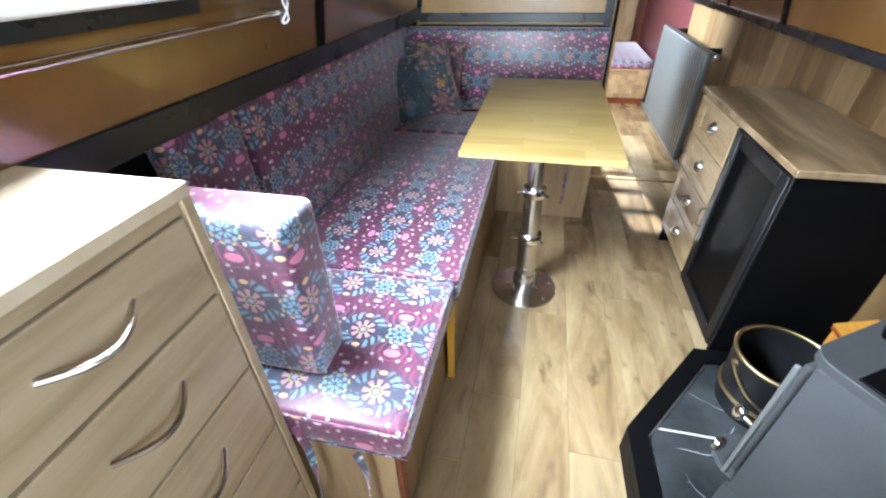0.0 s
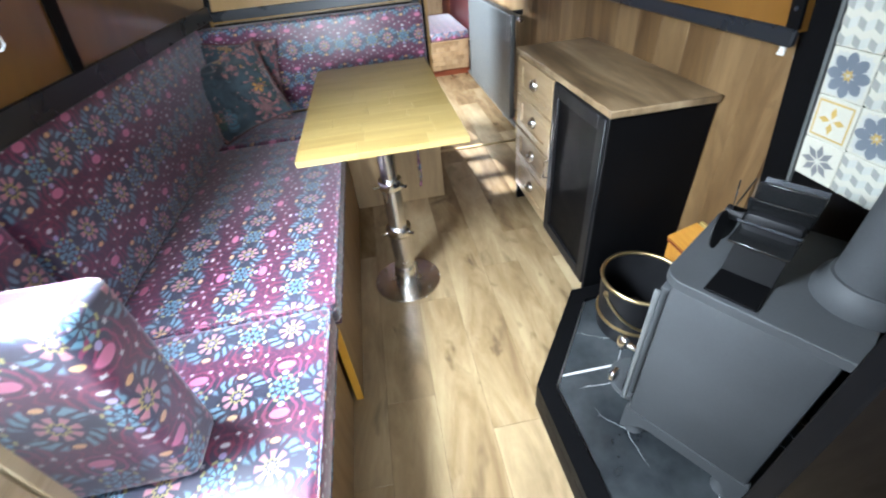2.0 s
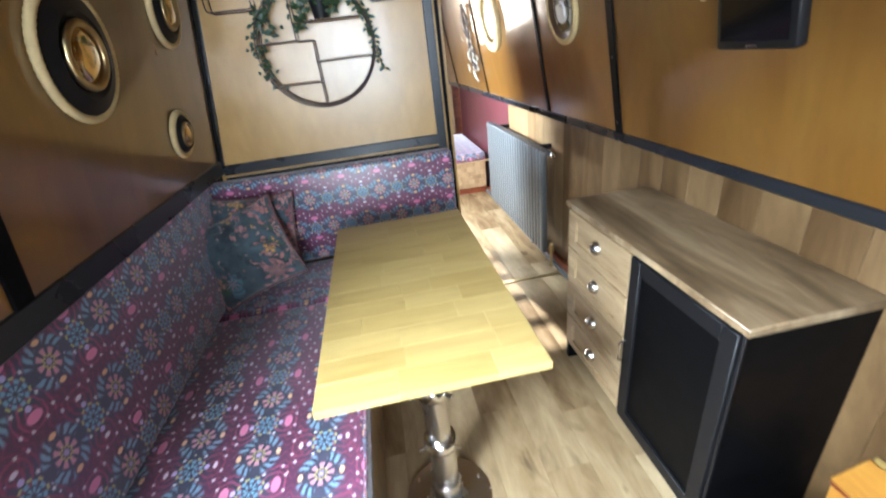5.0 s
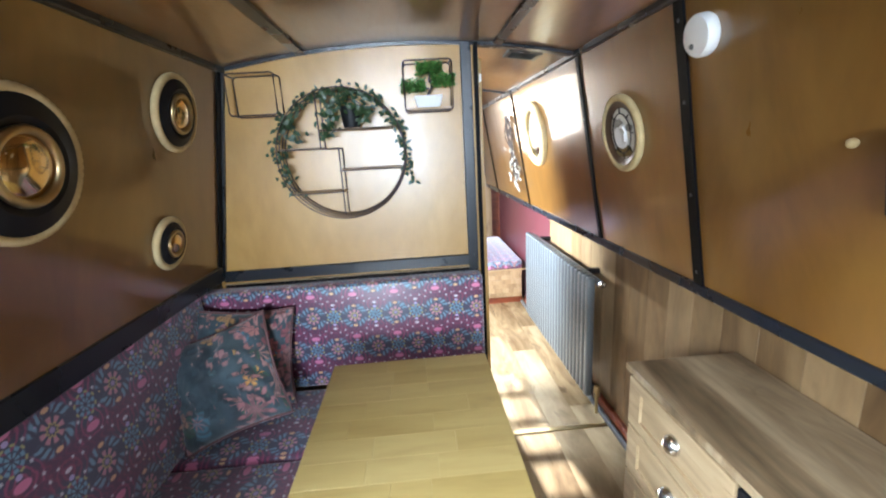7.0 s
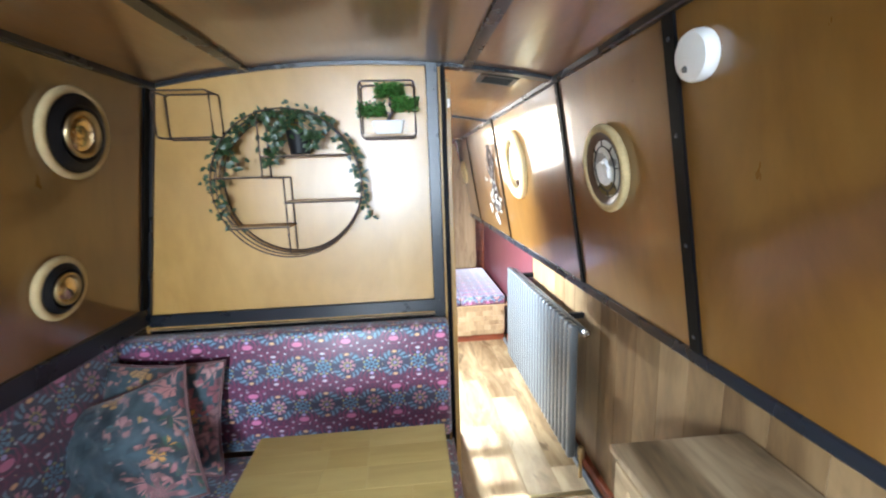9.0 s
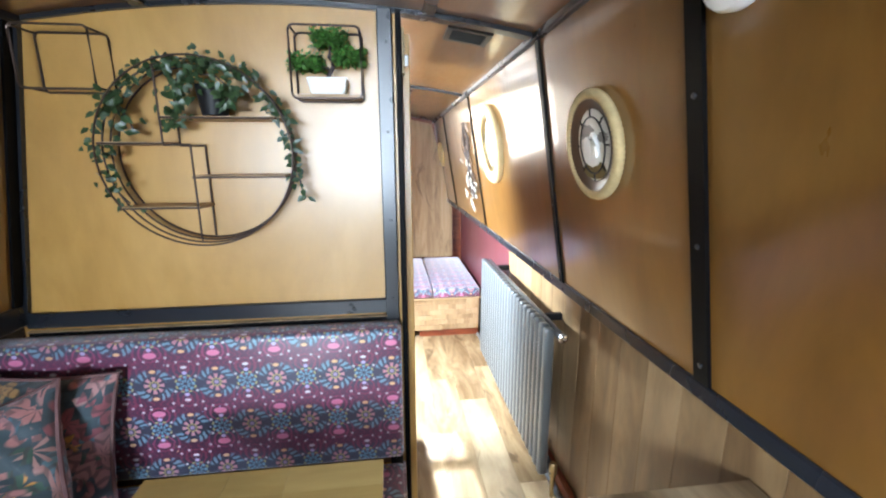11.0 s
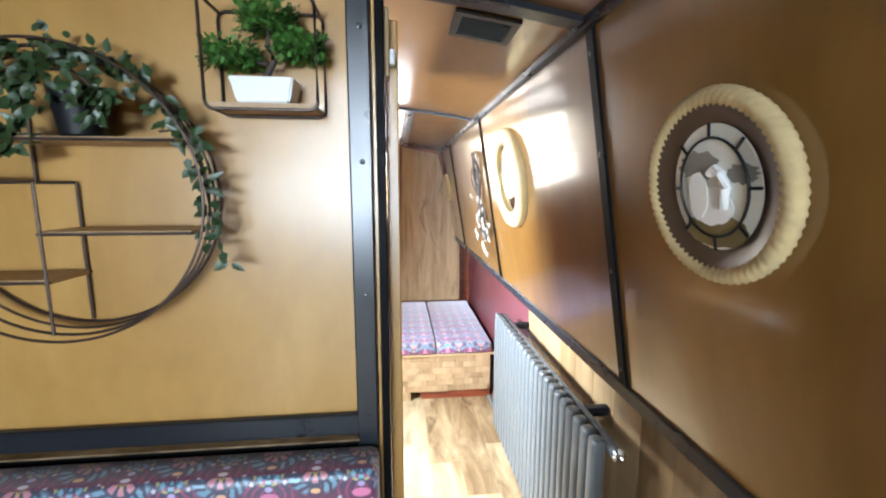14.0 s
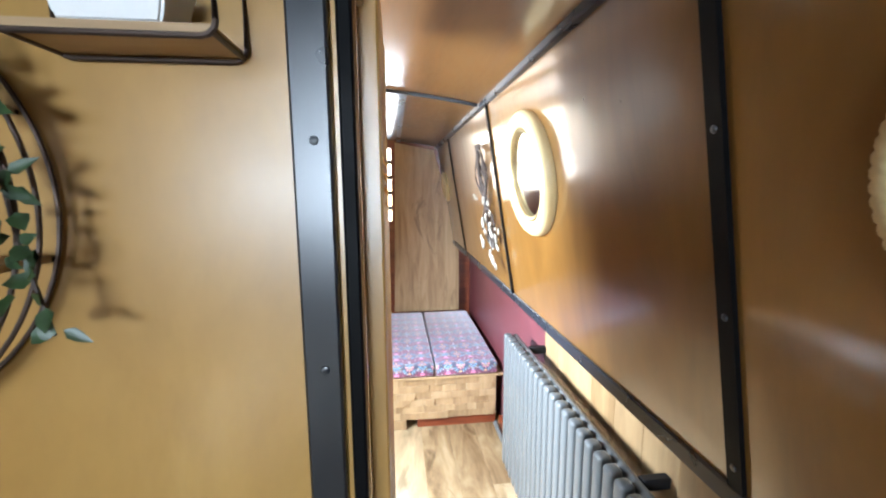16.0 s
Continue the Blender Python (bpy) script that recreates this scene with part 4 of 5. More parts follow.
for x in (0.008, 0.331):
    bm = bmesh.new()
    rows = []
    for k in range(13):
        y, t = 0.015 + 0.3 * k / 12, abs(k / 6 - 1)
        low = HZ + 0.062 * (1 - max(0.0, (t - 0.55) / 0.45) ** 1.6)
        rows.append([bm.verts.new((x + dx, y, z)) for dx in (0.0, 0.02) for z in (low, HZ + 0.1)])
    for a, b in zip(rows, rows[1:]):
        for i, j in ((0, 1), (1, 3), (3, 2), (2, 0)):
            bm.faces.new((a[i], a[j], b[j], b[i]))
    bm.faces.new([rows[0][i] for i in (0, 2, 3, 1)])
    bm.faces.new([rows[-1][i] for i in (0, 1, 3, 2)])
    bmesh.ops.recalc_face_normals(bm, faces=bm.faces[:])
    part("skirt", moved(bm, SM), STOVE, stove, "curved side skirt", None)
part("flue_collar", lathe([(0.082, 0.68), (0.084, 0.69), (0.078, 0.715), (0.068, 0.73)], 32, pose(1.39, 1.575, 0)), STOVE, stove)
part("flue_pipe", lathe([(0.062, 0.73), (0.062, 1.855)], 32, pose(1.39, 1.575, 0)), STOVE, stove, "grey flue pipe to the roof")

fan = thing("stove_fan", (1.2, 1.66, 0.68), "black stove-top fan with finned cooling block", "fan")
FM = Matrix.Translation((1.235, 1.675, 0.681)) @ Matrix.Rotation(radians(-58), 4, "Z")
part("base", moved(join(box(-0.045, 0.045, -0.085, -0.005, 0, 0.005, 0.001), moved(box(-0.045, 0.045, -0.003, 0.003, 0, 0.075, 0.001), Matrix.Rotation(radians(-28), 4, "X"))), FM), BLACK, fan)
for k in range(6):
    a = radians(-55 + 30 * k)
    fin = box(-0.05, 0.05, -0.0025, 0.0025, 0.02, 0.085, 0.001)
    part("fin", moved(fin, FM @ Matrix.Translation((0, 0.055, 0.095)) @ Matrix.Rotation(a, 4, "X")), FANSTEEL, fan, "glossy black cooling fin")
part("core", moved(box(-0.048, 0.048, 0.015, 0.095, 0.06, 0.13, 0.012, 2), FM), IRON, fan)
hub = part("hub", moved(rod((-0.052, 0.05, 0.1), (-0.085, 0.05, 0.1), 0.014), FM), IRON, fan)
for k in range(4):
    bm = bmesh.new()
    edge = []
    for i in range(16):
        t = 2 * math.pi * i / 16
        edge.append((0.05 + 0.038 * math.cos(t), 0.028 * math.sin(t) + 0.008 * math.cos(t)))
    for dz in (-0.0012, 0.0012):
        bm.faces.new([bm.verts.new((dz + 0.25 * y, x, y)) for x, y in edge])
    va = list(bm.verts)
    for i in range(16):
        j = (i + 1) % 16
        bm.faces.new((va[i], va[j], va[16 + j], va[16 + i]))
    bmesh.ops.recalc_face_normals(bm, faces=bm.faces[:])
    part("blade", moved(bm, FM @ Matrix.Translation((-0.075, 0.05, 0.1)) @ Matrix.Rotation(radians(90 * k + 20), 4, "X")), IRON, fan)

bucket = thing("coal_bucket", (1.33, 2.065, HZ), "black coal bucket with brass rim and bands", "bucket")
BM = Matrix.Translation((1.325, 2.06, HZ))
part("shell", lathe([(0.1, 0.0), (0.115, 0.005), (0.122, 0.12), (0.128, 0.225), (0.122, 0.225), (0.115, 0.12), (0.1, 0.012), (0.02, 0.01)], 40, BM), IRON, bucket)
part("rim", ring(0.126, 0.0065, 48, 10, BM @ Matrix.Translation((0, 0, 0.226))), BRASS, bucket, "brass rim")
part("band", ring(0.121, 0.006, 48, 8, BM @ Matrix.Translation((0, 0, 0.075))), BRASS, bucket, "brass band")
part("handle", tube([BM @ Vector((0.128 * math.cos(radians(a)), 0.128 * math.sin(radians(a)), 0.19 - 0.09 * math.sin(radians(a - 180)))) for a in range(185, 356, 10)], 0.004), BRASS, bucket, "brass carrying handle")
for a in (185, 355):
    c, s = math.cos(radians(a)), math.sin(radians(a))
    part("rivet", lathe([(0.012, 0), (0.01, 0.008), (0.003, 0.012)], 12, BM @ Matrix.Translation((0.124 * c, 0.124 * s, 0.19)) @ Vector((c, s, 0)).to_track_quat("Z", "Y").to_matrix().to_4x4()), BRASS, bucket)
rng = random.Random(4)
coal = thing("coal", (1.325, 2.06, HZ + 0.02), "a few dark lumps of coal in the bucket", "coal")
for k in range(7):
    bm = bmesh.new()
    bmesh.ops.create_icosphere(bm, subdivisions=2, radius=rng.uniform(0.026, 0.042))
    for v in bm.verts:
        v.co *= 1 + 0.25 * noise.noise(v.co * 30 + Vector((k, 0, 0)))
    a = k * 2.4
    part("lump", moved(bm, BM @ Matrix.Translation((0.055 * math.cos(a) * (k > 0), 0.055 * math.sin(a) * (k > 0), 0.045 + 0.02 * (k == 0)))), COAL, coal, "", 30)

crate = thing("wooden_box", (1.545, 2.095, 0), "yellow-brown wooden box against the wall", "box")
part("front", box(1.49, 1.502, 2.0, 2.19, 0.0, 0.355, 0.002), BOXWOOD, crate)
part("back", box(1.59, 1.602, 2.0, 2.19, 0.0, 0.405, 0.002), TABLEWOOD, crate)
for y in (2.0, 2.178):
    part("side", box(1.503, 1.589, y, y + 0.012, 0.0, 0.355, 0.002), BOXWOOD, crate)
part("lid", moved(box(-0.004, 0.102, 1.997, 2.193, 0.0, 0.012, 0.002), Matrix.Translation((1.49, 0, 0.356)) @ Matrix.Rotation(radians(-20), 4, "Y")), BOXWOOD, crate)
part("lid_edge", box(1.484, 1.492, 1.997, 2.193, 0.345, 0.3555, 0.002), REDWOOD, crate)

# black heat board with patterned tiles, and the black panel by the galley
structure("heat_board", leaning(1, 1.353, 1.995, 0.0, TOPZ - 0.031, 0.02, 0.05), BLACK, "black-painted heat board behind the stove")
structure("heat_board_foot", box(XR - 0.006, XR + 0.011, 1.22, 2.0, 0.0, 0.6), BLACK, "black-painted wall behind the stove")
structure("trim_tile_edge", leaning(1, 1.909, 1.917, 0.5, TOPZ - 0.031, 0.012, 0.019), RADGREY, "pale grey edge strip beside the tiles")
structure("galley_panel", box(1.005, 1.5, 1.325, 1.352, 0.0, 1.2, 0.003), BLACK, "black-painted panel end between stove and galley")
gp = thing("screw_caps", (1.1, 1.35, 0.5), "small bright screw heads on the black panel", "screws")
for x, z in ((1.03, 0.62), (1.03, 0.36), (1.12, 0.48)):
    part("screw", lathe([(0.005, 0), (0.004, 0.002), (0.001, 0.003)], 10, Matrix.Translation((x, 1.3245, z)) @ Matrix.Rotation(radians(90), 4, "X")), CHROME, gp)
hooks = thing("white_hooks", (1.6, 2.1, 1.0), "three white adhesive hooks under the black rail", "hooks")
for y in (2.053, 2.1, 2.15):
    part("hook", join(box(XR - 0.008, XR - 0.0005, y - 0.009, y + 0.009, 0.945, 0.975, 0.002), box(XR - 0.016, XR - 0.0075, y - 0.004, y + 0.004, 0.947, 0.955, 0.002)), WHITE, hooks)


def tile_pose(y, z):
    """Local z points into the room off the leaning heat board, x along the boat, y up."""
    m = wall_pose(1, y, z)
    return Matrix.Translation(m.to_3x3() @ Vector((0, 0, -0.0196))) @ m


def flat(m, pts, up=0.0068):
    bm = bmesh.new()
    bm.faces.new([bm.verts.new(m @ Vector((x, y, up))) for x, y in pts])
    return bm


def petals(m, r, n, w, round_tip=False):
    """n petals round a centre: pointed lozenges, or broad ones with a round tip."""
    out = []
    outline = ((0.12 * r, 0), (0.45 * r, 0.8 * w), (0.74 * r, w), (0.94 * r, 0.5 * w), (r, 0), (0.94 * r, -0.5 * w), (0.74 * r, -w), (0.45 * r, -0.8 * w)) if round_tip else ((0.12 * r, 0), (0.55 * r, w), (r, 0), (0.55 * r, -w))
    for k in range(n):
        a = 2 * math.pi * k / n
        c, s = math.cos(a), math.sin(a)
        out.append(flat(m, [(p * c - q * s, p * s + q * c) for p, q in outline]))
    return join(*out)


TILEWHITE = plain("tile_glaze_white", (0.46, 0.45, 0.38), 0.25, 0, 0.05, 10)
BLUE, GREY = plain("tile_ink_blue", (0.12, 0.14, 0.165), 0.3), plain("tile_ink_grey", (0.14, 0.145, 0.15), 0.3)
GOLD, CUBE = plain("tile_ink_gold", (0.36, 0.25, 0.07), 0.3), plain("tile_ink_cube_grey", (0.24, 0.25, 0.23), 0.3)
PALE = plain("tile_ink_pale_grey", (0.37, 0.38, 0.35), 0.3)
tiles = thing("tile_panel", (side_x(1, 0.75), 1.65, 0.752), "patterned ceramic tiles with grey, blue and gold motifs", "tiles")
TS = 0.0945
for col in range(6):
    for row in range(10):
        y, z = 1.907 - TS / 2 - col * TS, 0.752 + (TS / 2 + row * TS) * 0.985
        m = tile_pose(y, z)
        e = TS / 2 - 0.001
        tile = part("tile", moved(box(-e, e, -e, e, 0.0, 0.006, 0.0015), m), TILEWHITE, tiles, "", None)
        kind = ("star", "gold", "flower", "cube", "cube")[row % 5] if col % 2 == 0 else ("cube", "flower", "cube", "flower", "gold")[row % 5]
        if kind == "star":
            part("motif", petals(m, 0.04, 8, 0.008), GREY, tile, "", None)
        elif kind == "flower":
            part("motif", flat(m, [((0.042 + 0.004 * (k % 2)) * math.cos(radians(7.5 * k)) * min(1.25, 1 / max(abs(math.cos(radians(7.5 * k))), abs(math.sin(radians(7.5 * k))))) * 0.92, (0.042 + 0.004 * (k % 2)) * math.sin(radians(7.5 * k)) * min(1.25, 1 / max(abs(math.cos(radians(7.5 * k))), abs(math.sin(radians(7.5 * k))))) * 0.92) for k in range(48)], 0.0064), PALE, tile, "", None)
            part("motif", petals(m, 0.044, 8, 0.0115, True), BLUE, tile, "", None)
            part("motif", petals(m, 0.013, 6, 0.004), GOLD, tile, "", None)
        elif kind == "gold":
            part("motif", petals(m, 0.03, 4, 0.007), GOLD, tile, "", None)
            f = TS / 2 - 0.008
            part("motif", join(*[flat(m, ((a, c), (b, c), (b, d), (a, d))) for a, b, c, d in ((-f, f, f - 0.004, f), (-f, f, -f, -f + 0.004), (-f, -f + 0.004, -f + 0.0041, f - 0.0041), (f - 0.004, f, -f + 0.0041, f - 0.0041))]), GOLD, tile, "", None)
        else:
            w = TS / 6 - 0.0006
            for mat, s in ((CUBE, 1), (PALE, -1)):
                quads = []
                for i in range(3):
                    for j in range(3):
                        cx, cy = -TS / 3 + i * TS / 3, -TS / 3 + j * TS / 3 + 0.004
                        quads.append(flat(m, ((cx, cy - 0.002), (cx + s * w, cy + 0.006), (cx + s * w, cy - 0.011), (cx, cy - 0.019))))
                part("motif", join(*quads), mat, tile, "", None)

# ---- radiator ----
rad = thing("radiator", (1.49, 4.62, 0.1), "grey column radiator mounted low on the wall", "radiator")
col_me = mesh_of("column", moved(box(-0.02, 0.02, -0.021, 0.021, 0.125, 0.8, 0.012, 3), Matrix()), RADGREY, 50)
NCOL = 23
for k in range(NCOL):
    piece("column", col_me, rad, Matrix.Translation((1.487, 4.02 + k * 0.0535, 0)))
for z in (0.775, 0.15):
    part("header", rod((1.525, 3.975, z), (1.525, 5.22, z), 0.017, n=16, bevel=0.003), RADGREY, rad)
part("end_cap", lathe([(0.019, 0), (0.02, 0.01), (0.012, 0.014), (0.006, 0.009)], 16, Matrix.Translation((1.525, 3.975, 0.775)) @ Matrix.Rotation(radians(90), 4, "X")), CHROME, rad, "chrome end cap")
for y in (4.2, 5.05):
    part("bracket", box(1.54, XR - 0.001, y - 0.012, y + 0.012, 0.76, 0.79, 0.002), IRON, rad)
for y in (3.985, 5.24):
    part("valve", join(rod((1.525, y, 0.14), (1.525, y, 0.03), 0.009), lathe([(0.014, 0.16), (0.017, 0.17), (0.017, 0.215), (0.012, 0.225)], 14, pose(1.525, y, -0.03))), BRASS if y < 4.5 else CHROME, rad, "brass radiator valve")

# ---- bow seat ----
bow = thing("bow_bench", (1.1, 6.2, 0), "oak-fronted seat base in the bow", "bench")
part("front_board", box(0.52, 1.57, 5.758, 5.766, 0.06, 0.325), BENCHWOOD, bow)
rng = random.Random(17)
for row in range(6):
    z0 = 0.061 + row * 0.044
    x = 0.522 + rng.uniform(0, 0.02)
    while x < 1.53:
        w = rng.uniform(0.035, 0.12)
        part("wood_block", box(x, min(x + w, 1.568), 5.744 + rng.uniform(0, 0.01), 5.757, z0, z0 + 0.0432, 0.001), BENCHWOOD, bow, "", None)
        x += w + 0.0006
part("kick_board", box(1.07, 1.57, 5.765, 5.78, 0.0, 0.06), REDWOOD, bow, "mahogany kick board")
part("plinth", box(0.52, 1.0, 5.745, 5.76, 0.0, 0.059), BENCHWOOD, bow)
part("top_board", box(0.52, XR - 0.004, 5.74, 6.94, 0.326, 0.34), BENCHWOOD, bow)
for x0, x1 in ((0.52, 1.18), (1.186, 1.575)):
    ob = thing("bow_cushion", ((x0 + x1) / 2, 6.3, 0.34), "dark floral bow seat cushion lit from above", "cushion", "bow cushions")
    part("cover", box(x0, x1, 5.735, 6.84, 0.341, 0.42, 0.016, 2), FABRIC, ob, "", 60, "", False, (0.0, 0.0, 1.3, 1.3))

# ---- wall pieces ----
def rope_porthole(y, z, R, label):
    m = wall_pose(-1, y, z)
    ob = thing("porthole_mirror", m.translation, label, "porthole", "rope-edged portholes")
    part("rope", ring(R - 0.011, 0.011, 240, 12, m @ Matrix.Translation((0, 0, 0.011)), 56, 0.08), ROPE, ob, "cream rope edge", 80)
    part("surround", lathe([(R - 0.018, 0.001), (R - 0.018, 0.018), (R * 0.62, 0.032), (R * 0.5, 0.022)], 48, m), IRON, ob, "black dished surround")
    part("brass_ring", ring(R * 0.46, R * 0.06, 48, 10, m @ Matrix.Translation((0, 0, 0.03))), BRASS, ob, "brass ring")
    part("mirror", lathe([(R * 0.42, 0.024), (R * 0.38, 0.03), (R * 0.25, 0.036), (R * 0.1, 0.039), (0.001, 0.04)], 40, m), BRASSMIRROR, ob, "domed mirror")


rope_porthole(3.494, 1.644, 0.122, "rope-edged black porthole with brass mirror centre")
rope_porthole(3.432, 1.238, 0.088, "small rope-edged black porthole with brass centre")
rope_porthole(2.93, 1.503, 0.158, "large rope-edged black porthole with brass mirror centre")

SWANGREY = plain("painted_glass_grey", (0.2, 0.19, 0.17), 0.45)
SWANBROWN = plain("brown_glass_border", (0.07, 0.042, 0.026), 0.35)
OLIVE = plain("painted_glass_olive", (0.16, 0.13, 0.06), 0.2)
GLASSWHITE = plain("painted_glass_white", (0.72, 0.72, 0.66), 0.45)
m = wall_pose(1, 3.524, 1.502)
swan = thing("stained_glass_porthole", m.translation, "rope-edged round glass picture of a white swan", "porthole")
R = 0.134
part("rope", ring(R - 0.012, 0.0125, 300, 14, m @ Matrix.Translation((0, 0, 0.011)), 64, 0.11), ROPE, swan, "cream rope edge", 80)
part("border", lathe([(R - 0.02, 0.001), (R - 0.02, 0.019), (R * 0.64, 0.005), (0.001, 0.0049)], 56, m), SWANBROWN, swan, "brown glass border")


def blob(cx, cy, pts, z0, z1, m):
    bm = bmesh.new()
    a = [bm.verts.new((cx + x, cy + y, z0)) for x, y in pts]
    b = [bm.verts.new((cx + x, cy + y, z1)) for x, y in pts]
    bm.faces.new(b)
    for k in range(len(pts)):
        j = (k + 1) % len(pts)
        bm.faces.new((a[k], a[j], b[j], b[k]))
    bmesh.ops.recalc_face_normals(bm, faces=bm.faces[:])
    return moved(bm, m)


def oval(rx, ry, n=24, wob=0.0, seed=0):
    return [(rx * math.cos(2 * math.pi * k / n) * (1 + wob * math.sin(3 * k + seed)), ry * math.sin(2 * math.pi * k / n) * (1 + wob * math.cos(2.3 * k + seed))) for k in range(n)]


m = m @ Matrix.Diagonal((0.82, 0.9, 1, 1))
part("glass", lathe([(R * 0.72, 0.0065), (R * 0.72, 0.009), (0.001, 0.0095)], 48, m), GLASSWHITE, swan, "pale painted glass")
part("foliage", blob(0.03, 0.035, oval(0.045, 0.022, 24, 0.18, 1), 0.0096, 0.0106, m), SWANGREY, swan)
part("foliage", blob(-0.062, 0.02, oval(0.03, 0.014, 24, 0.2, 3), 0.0096, 0.0106, m), SWANGREY, swan)
part("water", blob(0.0, -0.066, oval(0.07, 0.027, 24, 0.06, 2), 0.0096, 0.0108, m), OLIVE, swan)
part("swan_body", blob(0.005, -0.028, oval(0.05, 0.03, 24, 0.05, 2), 0.0109, 0.0125, m), WHITE, swan)
part("swan_wing", blob(0.03, -0.01, oval(0.022, 0.036, 20, 0.05, 5), 0.0126, 0.014, m), WHITE, swan)
part("swan_neck", tube([m @ Vector(v) for v in ((-0.026, -0.03, 0.014), (-0.034, 0.0, 0.014), (-0.026, 0.022, 0.014), (-0.012, 0.03, 0.014), (0.0, 0.022, 0.014))], 0.006), WHITE, swan)
part("lead_oval", ring(0.076, 0.0022, 48, 6, m @ Matrix.Translation((0, 0, 0.012))), IRON, swan, "black lead line")
for k in range(8):
    a = radians(45 * k)
    part("lead_spoke", rod(m @ Vector((0.076 * math.cos(a), 0.076 * math.sin(a), 0.012)), m @ Vector((0.098 * math.cos(a), 0.098 * math.sin(a), 0.011)), 0.0022, n=6), IRON, swan)

m = wall_pose(1, 4.585, 1.535)
pm = thing("porthole_mirror", m.translation, "round mirror in a cream and brass porthole frame", "mirror")
part("frame", ring(0.165, 0.026, 56, 12, m @ Matrix.Translation((0, 0, 0.01))), CREAM, pm, "cream moulded frame")
part("brass_ring", ring(0.136, 0.008, 56, 8, m @ Matrix.Translation((0, 0, 0.018))), BRASS, pm, "brass inner ring")
part("mirror", lathe([(0.137, 0.004), (0.137, 0.012), (0.001, 0.0121)], 48, m), MIRROR, pm)
m = wall_pose(1, 6.7, 1.5)
pm = thing("porthole_mirror", m.translation, "small cream-framed porthole near the bow", "mirror")
part("frame", ring(0.1, 0.018, 40, 10, m @ Matrix.Translation((0, 0, 0.008))), CREAM, pm)
part("glass", lathe([(0.09, 0.002), (0.09, 0.008), (0.001, 0.0081)], 32, m), PANEL, pm)

m = wall_pose(1, 3.083, 1.715)
alarm = thing("smoke_alarm", m.translation, "white round smoke alarm on the panel wall", "alarm")
part("case", lathe([(0.047, 0.0), (0.049, 0.005), (0.049, 0.02), (0.045, 0.028), (0.016, 0.031)], 40, m), WHITE, alarm)
part("button", lathe([(0.007, 0.029), (0.006, 0.034), (0.001, 0.035)], 14, m @ Matrix.Translation((0.012, -0.02, 0))), RADGREY, alarm)

m = wall_pose(1, 2.56, 1.412)
tv = thing("wall_screen", m.translation, "small black screen mounted on the panel wall", "screen")
part("case", moved(box(-0.104, 0.104, -0.07, 0.07, 0.0, 0.03, 0.008, 2), m), IRON, tv)
part("screen", moved(box(-0.088, 0.088, -0.05, 0.058, 0.0305, 0.032), m), GLASSBLACK, tv, "dark glossy screen")
part("badge", moved(box(-0.014, 0.014, -0.063, -0.058, 0.0305, 0.0315), m), STEEL, tv)
m = wall_pose(1, 2.733, 1.458)
knob = thing("wall_button", m.translation, "small pale round knob on the panel", "knob")
part("knob", lathe([(0.006, 0), (0.009, 0.006), (0.008, 0.012), (0.003, 0.015)], 16, m), CREAM, knob)

VENTMETAL = plain("dull_vent_metal", (0.06, 0.06, 0.055), 0.45, 0.3, 0.15, 20)
vent = thing("ceiling_vent", (1.14, 4.02, 1.85), "square dull metal vent in the ceiling", "vent")
VM = Matrix.Translation((1.135, 3.985, roof_z(1.135) - 0.006)) @ Matrix.Rotation(math.atan(0.136 * (1.135 - MID) / 0.71 ** 2), 4, "Y") @ Matrix.Diagonal((0.86, 0.8, 1, 1))
part("frame", moved(join(box(-0.085, 0.085, -0.085, -0.065, -0.004, 0.004), box(-0.085, 0.085, 0.065, 0.085, -0.004, 0.004), box(-0.085, -0.065, -0.064, 0.064, -0.004, 0.004), box(0.065, 0.085, -0.064, 0.064, -0.004, 0.004)), VM), VENTMETAL, vent)
part("backing", moved(box(-0.066, 0.066, -0.066, 0.066, 0.003, 0.006), VM), IRON, vent)
for k in range(8):
    part("slat", moved(box(-0.064, 0.064, -0.005, 0.005, -0.001, 0.001), VM @ Matrix.Translation((0, -0.056 + k * 0.016, 0)) @ Matrix.Rotation(radians(30), 4, "X")), VENTMETAL, vent)

# ---- driftwood hanging ----
m = wall_pose(1, 5.22, 1.42)
hang = thing("shell_hanging", m.translation, "twig wall hanging with white shells", "wall hanging")
rng = random.Random(11)
for k in range(5):
    pts, p = [], Vector((0.02 * (k - 2), 0.27, 0.02))
    for i in range(14):
        pts.append(m @ p)
        p = p + Vector((0.03 * math.sin(i * 0.9 + k * 1.7), -0.036, 0.006 * math.cos(i + k)))
    part("twig", tube(pts, 0.007 - 0.0008 * k, 7), TWIG, hang)
part("twig", ring(0.085, 0.005, 36, 7, m @ Matrix.Translation((-0.03, 0.15, 0.025)) @ Matrix.Diagonal((0.8, 1.2, 1, 1))), TWIG, hang)
for k in range(26):
    bm = bmesh.new()
    bmesh.ops.create_icosphere(bm, subdivisions=1, radius=1)
    s = rng.uniform(0.011, 0.023)
    c = Vector((rng.uniform(-0.14, 0.12), rng.uniform(-0.29, 0.04), rng.uniform(0.012, 0.05)))
    part("shell", moved(bm, m @ Matrix.Translation(c) @ Matrix.Rotation(rng.uniform(0, 3), 4, "Z") @ Matrix.Diagonal((s, s * 1.6, s * 0.4, 1))), FEATHER, hang, "", 60)

